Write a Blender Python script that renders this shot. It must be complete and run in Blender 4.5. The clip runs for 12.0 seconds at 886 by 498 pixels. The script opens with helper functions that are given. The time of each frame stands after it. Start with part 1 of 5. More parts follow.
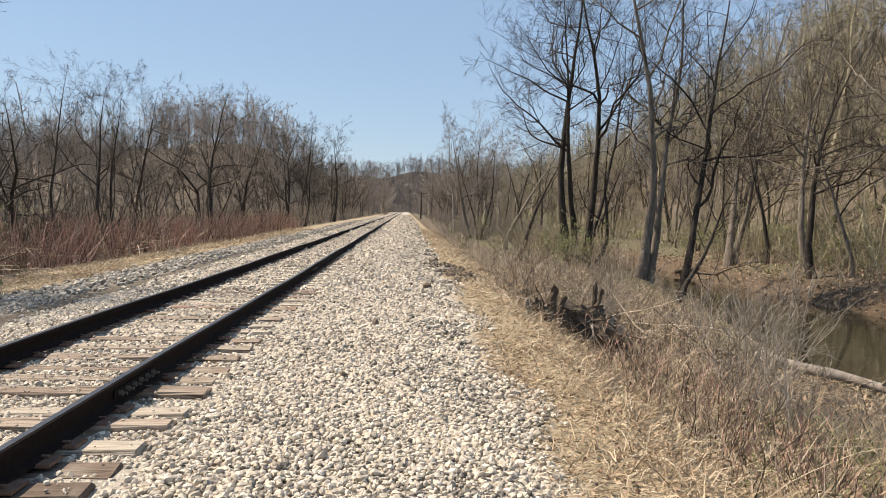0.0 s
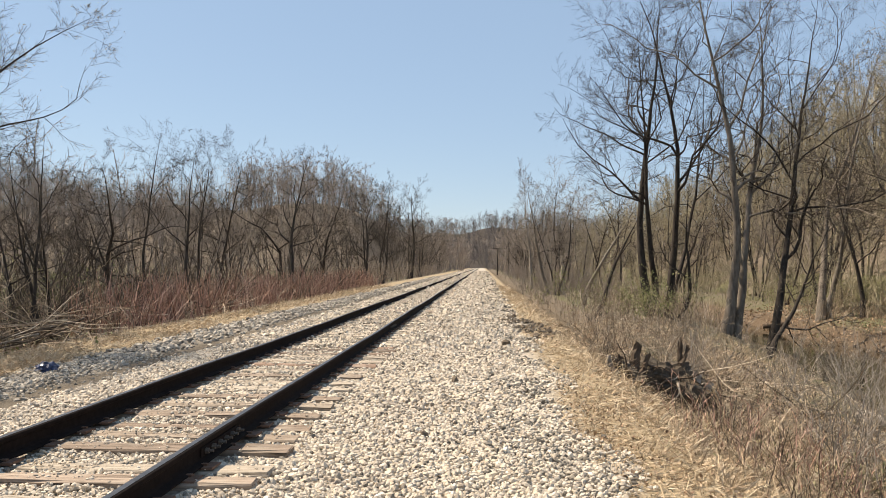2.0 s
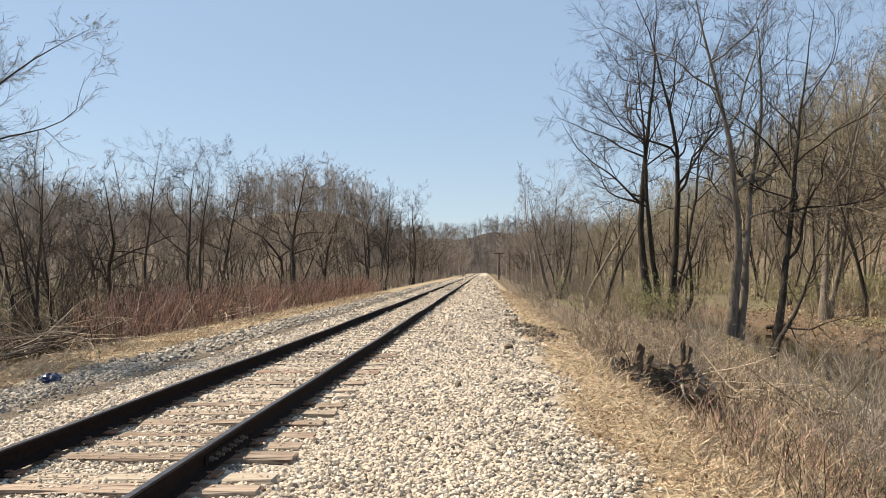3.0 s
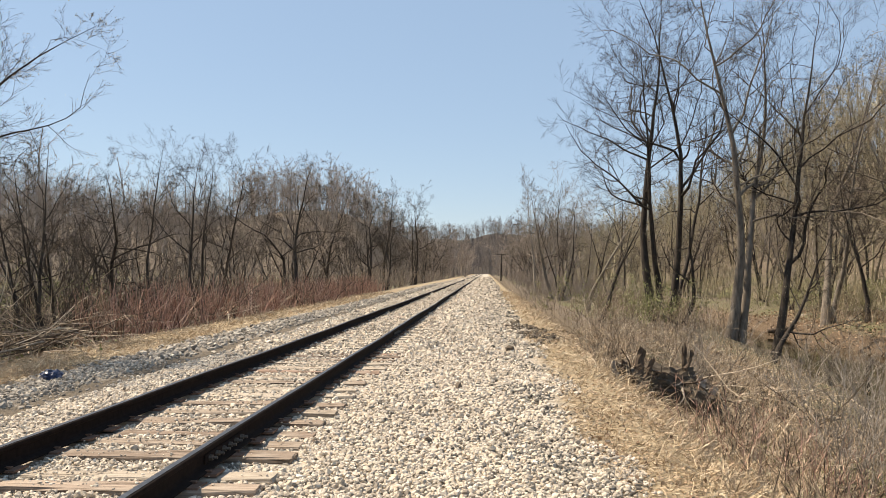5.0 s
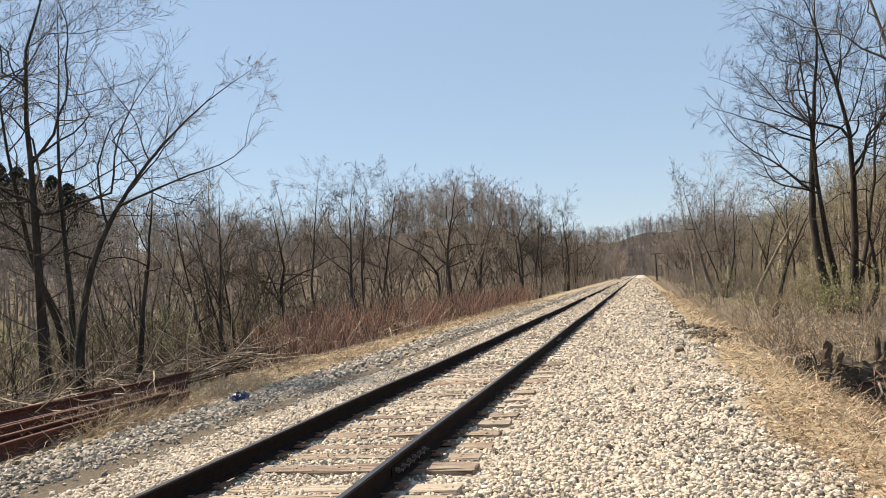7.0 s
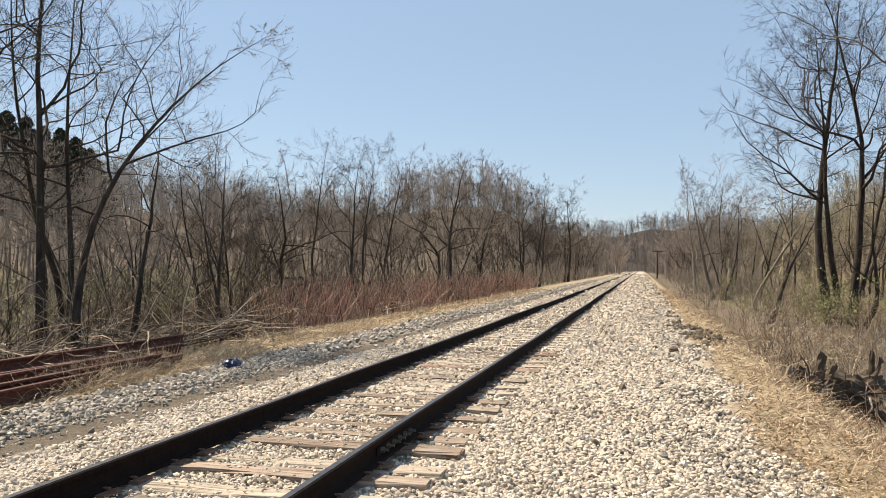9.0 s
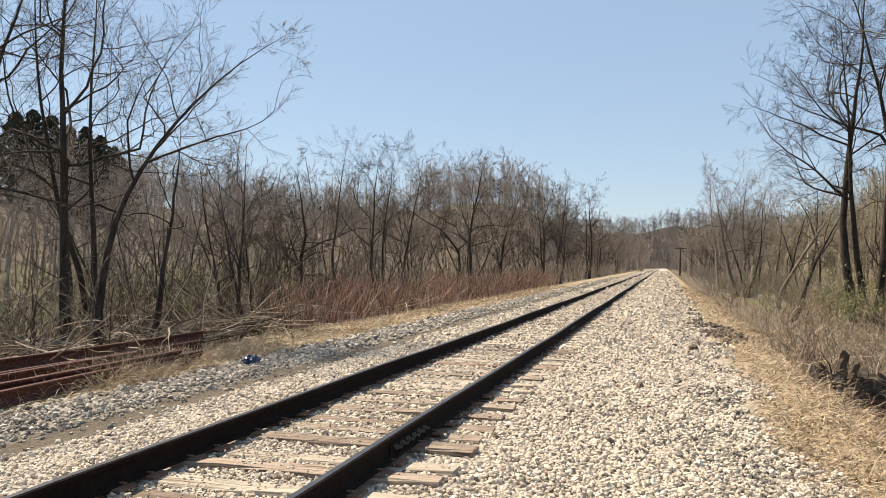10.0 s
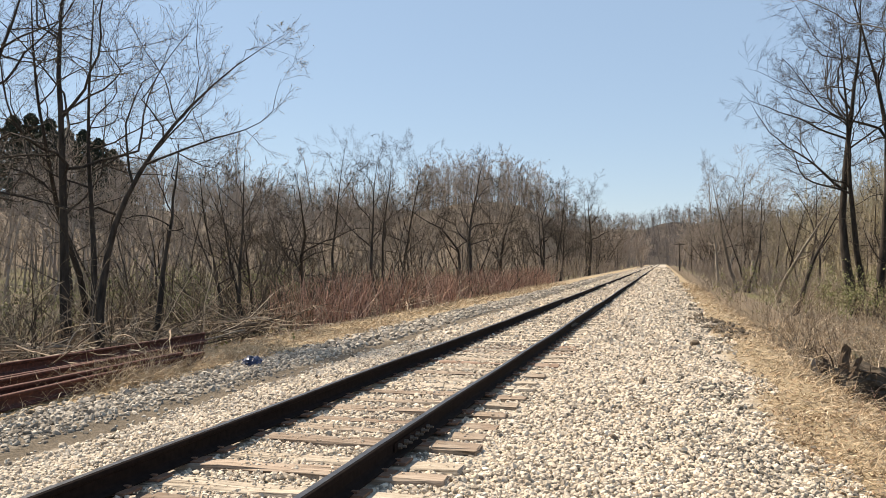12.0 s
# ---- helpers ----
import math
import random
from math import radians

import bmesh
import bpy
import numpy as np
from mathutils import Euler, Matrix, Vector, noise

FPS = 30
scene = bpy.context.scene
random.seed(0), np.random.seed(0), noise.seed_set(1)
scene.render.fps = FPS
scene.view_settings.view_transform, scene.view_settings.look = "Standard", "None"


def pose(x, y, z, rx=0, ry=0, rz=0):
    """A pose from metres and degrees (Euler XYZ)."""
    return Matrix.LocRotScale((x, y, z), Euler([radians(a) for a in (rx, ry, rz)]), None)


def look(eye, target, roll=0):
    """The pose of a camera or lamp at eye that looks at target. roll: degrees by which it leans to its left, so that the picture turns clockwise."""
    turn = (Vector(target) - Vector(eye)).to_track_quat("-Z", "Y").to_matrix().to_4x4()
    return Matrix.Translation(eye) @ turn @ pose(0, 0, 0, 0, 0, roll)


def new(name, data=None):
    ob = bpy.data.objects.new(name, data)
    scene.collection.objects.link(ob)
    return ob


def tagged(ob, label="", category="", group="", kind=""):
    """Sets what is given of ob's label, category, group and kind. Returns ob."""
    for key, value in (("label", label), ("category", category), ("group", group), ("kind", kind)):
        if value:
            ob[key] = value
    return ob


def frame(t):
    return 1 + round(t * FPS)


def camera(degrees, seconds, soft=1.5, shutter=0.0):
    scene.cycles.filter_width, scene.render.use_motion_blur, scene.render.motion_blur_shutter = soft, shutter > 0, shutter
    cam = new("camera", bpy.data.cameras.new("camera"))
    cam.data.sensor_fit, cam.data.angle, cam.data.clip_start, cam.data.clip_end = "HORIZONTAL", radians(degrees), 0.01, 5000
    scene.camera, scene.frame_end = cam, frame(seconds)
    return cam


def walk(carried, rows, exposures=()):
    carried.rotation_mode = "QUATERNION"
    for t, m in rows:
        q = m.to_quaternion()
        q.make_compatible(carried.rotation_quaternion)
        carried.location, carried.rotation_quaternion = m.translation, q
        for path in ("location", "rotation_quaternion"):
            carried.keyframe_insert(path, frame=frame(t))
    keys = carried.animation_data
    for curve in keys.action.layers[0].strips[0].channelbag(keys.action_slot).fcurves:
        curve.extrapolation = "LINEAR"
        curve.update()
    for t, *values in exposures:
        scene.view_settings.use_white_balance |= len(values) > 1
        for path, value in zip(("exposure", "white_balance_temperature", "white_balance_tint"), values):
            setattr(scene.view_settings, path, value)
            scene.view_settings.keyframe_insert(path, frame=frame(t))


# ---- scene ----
cam = camera(59.11, 12.0, 0.75)
PATH = [
    (0.0, pose(0.074, -0.027, 1.496, 87.176, -1.191, -2.672)),
    (0.2, pose(0.070, -0.027, 1.492, 87.950, -1.700, -0.420)),
    (0.3, pose(0.069, -0.026, 1.491, 88.150, -1.900, 0.360)),
    (0.5, pose(0.065, -0.026, 1.487, 88.382, -2.074, 1.077)),
    (1.0, pose(0.061, -0.027, 1.500, 89.120, -1.787, 1.717)),
    (1.5, pose(0.054, -0.038, 1.502, 90.724, -1.695, 2.502)),
    (2.0, pose(0.048, -0.011, 1.505, 91.194, -0.448, 2.918)),
    (2.5, pose(0.044, -0.002, 1.507, 91.537, 0.226, 3.054)),
    (3.0, pose(0.048, -0.012, 1.495, 91.607, 0.434, 3.027)),
    (5.0, pose(0.054, -0.017, 1.502, 91.646, -0.181, 3.185)),
    (5.5, pose(0.033, -0.014, 1.508, 92.122, 0.225, 3.229)),
    (6.0, pose(-0.044, -0.064, 1.503, 92.525, 0.291, 8.426)),
    (6.2, pose(-0.068, -0.044, 1.507, 92.550, 0.850, 9.670)),
    (6.5, pose(-0.105, -0.013, 1.513, 92.687, 1.231, 13.605)),
    (7.0, pose(-0.086, -0.005, 1.495, 92.669, 3.750, 14.206)),
    (7.2, pose(-0.085, -0.002, 1.497, 92.600, 3.740, 14.170)),
    (8.8, pose(-0.082, 0.024, 1.511, 91.370, -0.530, 12.950)),
    (9.0, pose(-0.081, 0.027, 1.513, 91.319, -0.534, 14.229)),
    (9.5, pose(-0.059, 0.038, 1.507, 91.110, -1.320, 15.696)),
    (10.0, pose(-0.022, 0.044, 1.518, 91.084, -0.544, 15.784)),
    (10.5, pose(0.015, 0.040, 1.525, 91.066, -0.074, 14.435)),
    (11.0, pose(-0.012, 0.037, 1.521, 90.966, -0.116, 14.326)),
    (11.5, pose(-0.040, 0.020, 1.525, 90.924, -0.090, 14.848)),
    (12.0, pose(-0.041, 0.047, 1.519, 90.983, 0.159, 15.751)),
]
walk(cam, PATH, [(0.0, 0.74, 7350, 12.5), (1.0, 0.78, 7550, 12.5), (2.0, 0.84, 7800, 12.5), (6.0, 0.86, 7850, 12.5), (12.0, 0.88, 7850, 12.5)])

# ---- light ----
SUN_AZ, SUN_EL = -72.0, 50.0          # degrees from the track's far direction (left is negative), and above the horizon
world = bpy.data.worlds.new("sky")
scene.world = world
world.use_nodes = True
wn = world.node_tree.nodes
sky = wn.new("ShaderNodeTexSky")
sky.sky_type = "NISHITA"
sky.sun_disc = False
sky.sun_elevation = radians(SUN_EL)
sky.sun_rotation = radians(SUN_AZ)
sky.altitude = 200
sky.air_density = 1.0
sky.dust_density = 0.1
sky.ozone_density = 1.5
even = wn.new("ShaderNodeMix")         # thin high haze evens out the blue of the open sky
even.data_type = "RGBA"
even.inputs["Factor"].default_value = 0.5
even.inputs["B"].default_value = (3.8, 6.2, 10.0, 1)
world.node_tree.links.new(sky.outputs[0], even.inputs["A"])
world.node_tree.links.new(even.outputs["Result"], wn["Background"].inputs[0])
wn["Background"].inputs[1].default_value = 0.064
sun = new("sun", bpy.data.lights.new("sun", "SUN"))
sun.data.energy, sun.data.angle, sun.data.color = 5.0, radians(0.55), (1.0, 0.94, 0.85)
sun_dir = Vector((math.sin(radians(SUN_AZ)) * math.cos(radians(SUN_EL)), math.cos(radians(SUN_AZ)) * math.cos(radians(SUN_EL)), math.sin(radians(SUN_EL))))
sun.matrix_world = look(sun_dir * 60, (0, 0, 0))


# ---- materials ----
def mat(name, rough=0.8, metal=0.0, spec=0.3):
    m = bpy.data.materials.new(name)
    m.use_nodes = True
    b = m.node_tree.nodes["Principled BSDF"]
    b.inputs["Roughness"].default_value = rough
    b.inputs["Metallic"].default_value = metal
    b.inputs["Specular IOR Level"].default_value = spec
    return m, m.node_tree.nodes, m.node_tree.links, b


def ramp(nodes, links, fac, stops):
    r = nodes.new("ShaderNodeValToRGB")
    e = r.color_ramp.elements
    while len(e) < len(stops):
        e.new(0.5)
    for el, (p, c) in zip(e, stops):
        el.position, el.color = p, (*c, 1)
    links.new(fac, r.inputs[0])
    return r.outputs[0]


def noise_tex(nodes, links, scale, detail=4.0, stretch=None, rough=0.55, coord="Object"):
    tc = nodes.new("ShaderNodeTexCoord")
    src = tc.outputs[coord]
    if stretch:
        mp = nodes.new("ShaderNodeMapping")
        mp.inputs["Scale"].default_value = stretch
        links.new(src, mp.inputs[0])
        src = mp.outputs[0]
    n = nodes.new("ShaderNodeTexNoise")
    n.inputs["Scale"].default_value, n.inputs["Detail"].default_value, n.inputs["Roughness"].default_value = scale, detail, rough
    links.new(src, n.inputs["Vector"])
    return n.outputs["Fac"]


def mixc(nodes, links, fac, a, b, mode="MIX"):
    m = nodes.new("ShaderNodeMix")
    m.data_type, m.blend_type = "RGBA", mode
    for sock, v in ((m.inputs["Factor"], fac), (m.inputs["A"], a), (m.inputs["B"], b)):
        if isinstance(v, (int, float)):
            sock.default_value = v
        elif isinstance(v, tuple):
            sock.default_value = (*v, 1)
        else:
            links.new(v, sock)
    return m.outputs["Result"]


def calc(nodes, links, op, a, b=0.0):
    m = nodes.new("ShaderNodeMath")
    m.operation = op
    for sock, v in zip(m.inputs, (a, b)):
        if isinstance(v, (int, float)):
            sock.default_value = v
        else:
            links.new(v, sock)
    return m.outputs[0]


def bump(nodes, links, bsdf, height, strength=0.5, distance=0.02):
    b = nodes.new("ShaderNodeBump")
    b.inputs["Strength"].default_value, b.inputs["Distance"].default_value = strength, distance
    links.new(height, b.inputs["Height"])
    links.new(b.outputs[0], bsdf.inputs["Normal"])


def island_material(name, stops, rough=0.85, grain=30.0, vary=0.35, object_random=False, spec=0.3):
    """Colour by piece from a ramp, with a fine grain over it."""
    m, n, l, b = mat(name, rough, 0, spec)
    if object_random:
        r = n.new("ShaderNodeObjectInfo").outputs["Random"]
    else:
        r = n.new("ShaderNodeNewGeometry").outputs["Random Per Island"]
    c = ramp(n, l, r, stops)
    g = noise_tex(n, l, grain)
    c2 = mixc(n, l, vary, c, ramp(n, l, g, [(0.3, (0.25, 0.23, 0.2)), (0.7, (1, 1, 1))]), "MULTIPLY")
    l.new(c2, b.inputs["Base Color"])
    bump(n, l, b, g, 0.4, 0.004)
    return m


def bark_material(name, dark, light, scale=9.0):
    m, n, l, b = mat(name, 0.9, 0, 0.2)
    g = noise_tex(n, l, scale, 6, (1, 1, 0.22), 0.65)
    big = noise_tex(n, l, 0.9, 3)
    c = ramp(n, l, g, [(0.32, dark), (0.62, light)])
    c = mixc(n, l, ramp(n, l, big, [(0.4, (0, 0, 0)), (0.7, (0.5, 0.5, 0.5))]), c, tuple(0.6 * a + 0.4 * d for a, d in zip(light, dark)))
    l.new(c, b.inputs["Base Color"])
    bump(n, l, b, g, 0.8, 0.02)
    return m


STONE = island_material("limestone_ballast", [(0.0, (0.17, 0.15, 0.125)), (0.1, (0.39, 0.335, 0.27)), (0.3, (0.53, 0.465, 0.385)), (0.6, (0.63, 0.56, 0.462)), (0.85, (0.54, 0.445, 0.34)), (1.0, (0.74, 0.68, 0.585))], 0.9, 22, 0.35)
GREYSTONE = island_material("grey_gravel", [(0.0, (0.15, 0.132, 0.11)), (0.35, (0.32, 0.288, 0.245)), (0.8, (0.46, 0.415, 0.35)), (1.0, (0.6, 0.55, 0.47))], 0.9, 22, 0.5)
DULLSTONE = island_material("dirty_ballast", [(0.0, (0.1, 0.088, 0.072)), (0.4, (0.24, 0.215, 0.178)), (0.8, (0.38, 0.34, 0.28)), (1.0, (0.46, 0.41, 0.34))], 0.9, 22, 0.4)
CLOD = island_material("dark_clods", [(0.0, (0.07, 0.055, 0.04)), (1.0, (0.2, 0.16, 0.12))], 0.95, 30, 0.5)
STRAW = island_material("dry_grass", [(0.0, (0.27, 0.185, 0.115)), (0.3, (0.4, 0.295, 0.19)), (0.7, (0.52, 0.41, 0.275)), (1.0, (0.66, 0.56, 0.42))], 0.7, 40, 0.25)
STALK = island_material("dry_stalks", [(0.0, (0.06, 0.042, 0.03)), (0.35, (0.18, 0.13, 0.09)), (0.7, (0.4, 0.31, 0.22)), (1.0, (0.66, 0.56, 0.43))], 0.8, 30, 0.3)
CANE = island_material("red_canes", [(0.0, (0.1, 0.06, 0.048)), (0.3, (0.33, 0.18, 0.135)), (0.65, (0.54, 0.325, 0.245)), (1.0, (0.66, 0.48, 0.37))], 0.7, 30, 0.3)
LITTER = island_material("leaf_litter", [(0.0, (0.17, 0.11, 0.072)), (0.5, (0.32, 0.215, 0.14)), (1.0, (0.46, 0.35, 0.24))], 0.8, 40, 0.3)
BUDS = island_material("spring_buds", [(0.0, (0.32, 0.29, 0.19)), (0.5, (0.46, 0.42, 0.3)), (1.0, (0.6, 0.54, 0.44))], 0.6, 40, 0.2)
GREEN = island_material("fresh_leaves", [(0.0, (0.12, 0.13, 0.045)), (0.5, (0.19, 0.2, 0.075)), (1.0, (0.3, 0.29, 0.13))], 0.6, 40, 0.2)
BARK = bark_material("dark_bark", (0.0085, 0.0068, 0.0056), (0.062, 0.051, 0.042))
PALEBARK = bark_material("pale_bark", (0.06, 0.05, 0.04), (0.23, 0.195, 0.16), 6)
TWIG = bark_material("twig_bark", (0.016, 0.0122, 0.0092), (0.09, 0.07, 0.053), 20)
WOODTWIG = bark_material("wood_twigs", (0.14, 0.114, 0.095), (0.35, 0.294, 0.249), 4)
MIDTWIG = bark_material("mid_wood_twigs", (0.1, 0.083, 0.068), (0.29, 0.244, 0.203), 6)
# distance haze put into the colour: greyer and cooler than the nearer twigs
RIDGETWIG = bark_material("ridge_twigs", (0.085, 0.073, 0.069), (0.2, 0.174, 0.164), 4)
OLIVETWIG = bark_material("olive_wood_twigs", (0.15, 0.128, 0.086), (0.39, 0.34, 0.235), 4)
DRIFT = bark_material("bleached_wood", (0.11, 0.09, 0.073), (0.33, 0.29, 0.245), 7)
ROTTEN = bark_material("rotten_wood", (0.02, 0.015, 0.011), (0.12, 0.088, 0.064), 7)
POLEWOOD = bark_material("pole_wood", (0.018, 0.015, 0.012), (0.05, 0.042, 0.034), 9)
NEEDLE = island_material("conifer_needles", [(0.0, (0.012, 0.02, 0.012)), (1.0, (0.03, 0.042, 0.022))], 0.7, 20, 0.3)


def tie_material():
    m, n, l, b = mat("weathered_tie_wood", 0.9, 0, 0.2)
    r = n.new("ShaderNodeObjectInfo").outputs["Random"]
    base = ramp(n, l, r, [(0.0, (0.09, 0.066, 0.052)), (0.14, (0.24, 0.182, 0.145)), (0.36, (0.4, 0.35, 0.292)), (0.8, (0.5, 0.452, 0.385)), (0.93, (0.33, 0.25, 0.2)), (1.0, (0.24, 0.145, 0.11))])
    g = noise_tex(n, l, 14, 7, (0.12, 1, 1), 0.7)
    c = mixc(n, l, 0.75, base, ramp(n, l, g, [(0.28, (0.3, 0.26, 0.22)), (0.6, (1, 0.97, 0.92))]), "MULTIPLY")
    crack = noise_tex(n, l, 46, 4, (0.035, 1, 1), 0.6)
    c = mixc(n, l, 0.85, c, ramp(n, l, crack, [(0.36, (0.12, 0.095, 0.075)), (0.47, (1, 1, 1))]), "MULTIPLY")
    dust = noise_tex(n, l, 2.3, 5)
    c = mixc(n, l, ramp(n, l, dust, [(0.5, (0, 0, 0)), (0.78, (0.45, 0.45, 0.45))]), c, (0.42, 0.38, 0.32))
    l.new(c, b.inputs["Base Color"])
    bump(n, l, b, g, 0.9, 0.02)
    return m


def steel_material(name, a, c, rough, metal, gscale=18, spec=0.25):
    m, n, l, b = mat(name, rough, metal, spec)
    g = noise_tex(n, l, gscale, 6, None, 0.65)
    l.new(ramp(n, l, g, [(0.3, a), (0.7, c)]), b.inputs["Base Color"])
    bump(n, l, b, g, 0.3, 0.004)
    return m


TIE = tie_material()
RAIL = steel_material("rail_steel", (0.008, 0.0055, 0.005), (0.02, 0.0135, 0.0115), 0.9, 0.0, spec=0.1)
RUST = steel_material("rusted_steel", (0.03, 0.013, 0.011), (0.13, 0.05, 0.038), 0.7, 0.15)
WORN = steel_material("worn_rail_head", (0.05, 0.05, 0.052), (0.12, 0.12, 0.125), 0.42, 0.7)
PLATE = steel_material("tie_plate_rust", (0.1, 0.055, 0.038), (0.22, 0.13, 0.09), 0.85, 0.1)
GALV = steel_material("worn_bolt_steel", (0.05, 0.042, 0.036), (0.16, 0.14, 0.12), 0.6, 0.4)


def bag_material():
    m, n, l, b = mat("blue_plastic", 0.35, 0, 0.5)
    g = noise_tex(n, l, 9, 4)
    l.new(ramp(n, l, g, [(0.35, (0.008, 0.014, 0.04)), (0.7, (0.03, 0.05, 0.12))]), b.inputs["Base Color"])
    return m


def water_material():
    m, n, l, b = mat("river_water", 0.06, 0, 0.5)
    g = noise_tex(n, l, 0.25, 4)
    l.new(ramp(n, l, g, [(0.3, (0.016, 0.0145, 0.008)), (0.7, (0.03, 0.026, 0.014))]), b.inputs["Base Color"])
    w = noise_tex(n, l, 3.2, 3, (1, 0.5, 1))
    bump(n, l, b, w, 0.06, 0.04)
    return m


def ground_material():
    m, n, l, b = mat("ground", 0.95, 0, 0.15)
    geo = n.new("ShaderNodeNewGeometry")
    sep = n.new("ShaderNodeSeparateXYZ")
    l.new(geo.outputs["Position"], sep.inputs[0])
    edge = noise_tex(n, l, 1.1, 5)
    x = calc(n, l, "ADD", sep.outputs[0], calc(n, l, "MULTIPLY", calc(n, l, "SUBTRACT", edge, 0.5), 0.9))
    u = calc(n, l, "DIVIDE", calc(n, l, "ADD", x, 12.0), 18.0)      # -12..6 m to 0..1

    def at(xx):
        return (xx + 12.0) / 18.0
    litter, straw, grey, dirt, ball, brush = (0.18, 0.147, 0.114), (0.47, 0.38, 0.255), (0.33, 0.295, 0.25), (0.17, 0.145, 0.115), (0.6, 0.545, 0.47), (0.21, 0.165, 0.112)
    zone = ramp(n, l, u, [(at(-9.0), litter), (at(-8.5), straw), (at(-6.95), straw), (at(-6.7), grey), (at(-5.85), grey), (at(-5.7), dirt), (at(-5.2), dirt), (at(-5.02), ball), (at(0.75), ball), (at(1.15), straw), (at(2.1), straw), (at(2.8), brush), (at(4.5), litter)])
    far = noise_tex(n, l, 0.11, 5)
    woods = mixc(n, l, ramp(n, l, far, [(0.42, (0, 0, 0)), (0.6, (0.6, 0.6, 0.6))]), zone, (0.15, 0.165, 0.065))
    off = calc(n, l, "MULTIPLY", calc(n, l, "GREATER_THAN", calc(n, l, "ABSOLUTE", calc(n, l, "ADD", sep.outputs[0], 3.0)), 8.0), calc(n, l, "LESS_THAN", sep.outputs[2], 1.0))
    c = mixc(n, l, off, zone, woods)
    c = mixc(n, l, calc(n, l, "GREATER_THAN", sep.outputs[1], 455.0), c, (0.075, 0.064, 0.056))
    mud = n.new("ShaderNodeMapRange")
    mud.inputs[1].default_value, mud.inputs[2].default_value, mud.inputs[3].default_value, mud.inputs[4].default_value = -2.05, -1.75, 1.0, 0.0
    bank_top = calc(n, l, "MULTIPLY", calc(n, l, "GREATER_THAN", sep.outputs[0], 15.6), 0.6)      # the far bank is bare mud up to its lip
    l.new(calc(n, l, "SUBTRACT", calc(n, l, "ADD", sep.outputs[2], calc(n, l, "MULTIPLY", edge, 0.3)), bank_top), mud.inputs[0])
    c = mixc(n, l, mud.outputs[0], c, (0.155, 0.113, 0.078))
    vor = n.new("ShaderNodeTexVoronoi")
    vor.inputs["Scale"].default_value = 17.0
    l.new(geo.outputs["Position"], vor.inputs["Vector"])
    c = mixc(n, l, 0.45, c, ramp(n, l, vor.outputs["Distance"], [(0.15, (1, 1, 1)), (0.62, (0.4, 0.37, 0.33))]), "MULTIPLY")
    fine = noise_tex(n, l, 16, 6, None, 0.7)
    c = mixc(n, l, 0.6, c, ramp(n, l, fine, [(0.3, (0.35, 0.32, 0.28)), (0.65, (1, 1, 1))]), "MULTIPLY")
    l.new(c, b.inputs["Base Color"])
    bump(n, l, b, fine, 0.9, 0.05)
    return m


GROUND, WATER, BLUE = ground_material(), water_material(), bag_material()


# ---- mesh building ----
class Pile:
    """Vertices and faces gathered into one mesh."""

    def __init__(self):
        self.v, self.f, self.count = [], [], 0

    def add(self, verts, faces):
        verts = np.asarray(verts, float).reshape(-1, 3)
        self.v.append(verts)
        self.f.append(np.asarray(faces, int) + self.count)
        self.count += len(verts)
        return self

    def mesh(self, name, material, smooth=False):
        me = bpy.data.meshes.new(name)
        v = np.concatenate(self.v)
        sizes = np.concatenate([np.full(len(f), f.shape[1]) for f in self.f])
        loops = np.concatenate([f.ravel() for f in self.f])
        me.vertices.add(len(v))
        me.vertices.foreach_set("co", v.astype(np.float32).ravel())
        me.loops.add(len(loops))
        me.loops.foreach_set("vertex_index", loops.astype(np.int32))
        me.polygons.add(len(sizes))
        me.polygons.foreach_set("loop_start", np.concatenate([[0], np.cumsum(sizes)[:-1]]).astype(np.int32))
        me.polygons.foreach_set("use_smooth", np.full(len(sizes), smooth))
        me.update(calc_edges=True)
        me.materials.append(material)
        return me


def unit(a):
    return a / np.maximum(np.linalg.norm(a, axis=-1, keepdims=True), 1e-9)


def tubes(pile, pts, rad, sides):
    """Tubes along N polylines of K points: pts (N, K, 3), rad (N, K)."""
    n, k, _ = pts.shape
    if sides == 1:                      # the finest twigs: one slim sliver each
        d = pts[:, -1] - pts[:, 0]
        w = unit(np.cross(d, np.sin(np.arange(n * 3).reshape(n, 3) * 12.9898) )) * rad[:, :1]
        pile.add(np.stack([pts[:, 0] - w, pts[:, 0] + w, pts[:, -1]], 1).reshape(-1, 3), np.arange(n * 3).reshape(n, 3))
        return
    tan = unit(np.gradient(pts, axis=1))
    ref = np.where(np.abs(tan[:, :1, 2:3]) < 0.9, np.array([0, 0, 1.0]), np.array([1.0, 0, 0]))
    a = unit(np.cross(tan, ref))
    b = np.cross(tan, a)
    ang = np.arange(sides) * 2 * np.pi / sides
    ring = pts[:, :, None] + rad[:, :, None, None] * (a[:, :, None] * np.cos(ang)[:, None] + b[:, :, None] * np.sin(ang)[:, None])
    i = np.arange(n * k * sides).reshape(n, k, sides)
    j = np.roll(i, -1, axis=2)
    quads = np.stack([i[:, :-1], j[:, :-1], j[:, 1:], i[:, 1:]], -1).reshape(-1, 4)
    pile.add(ring.reshape(-1, 3), quads)


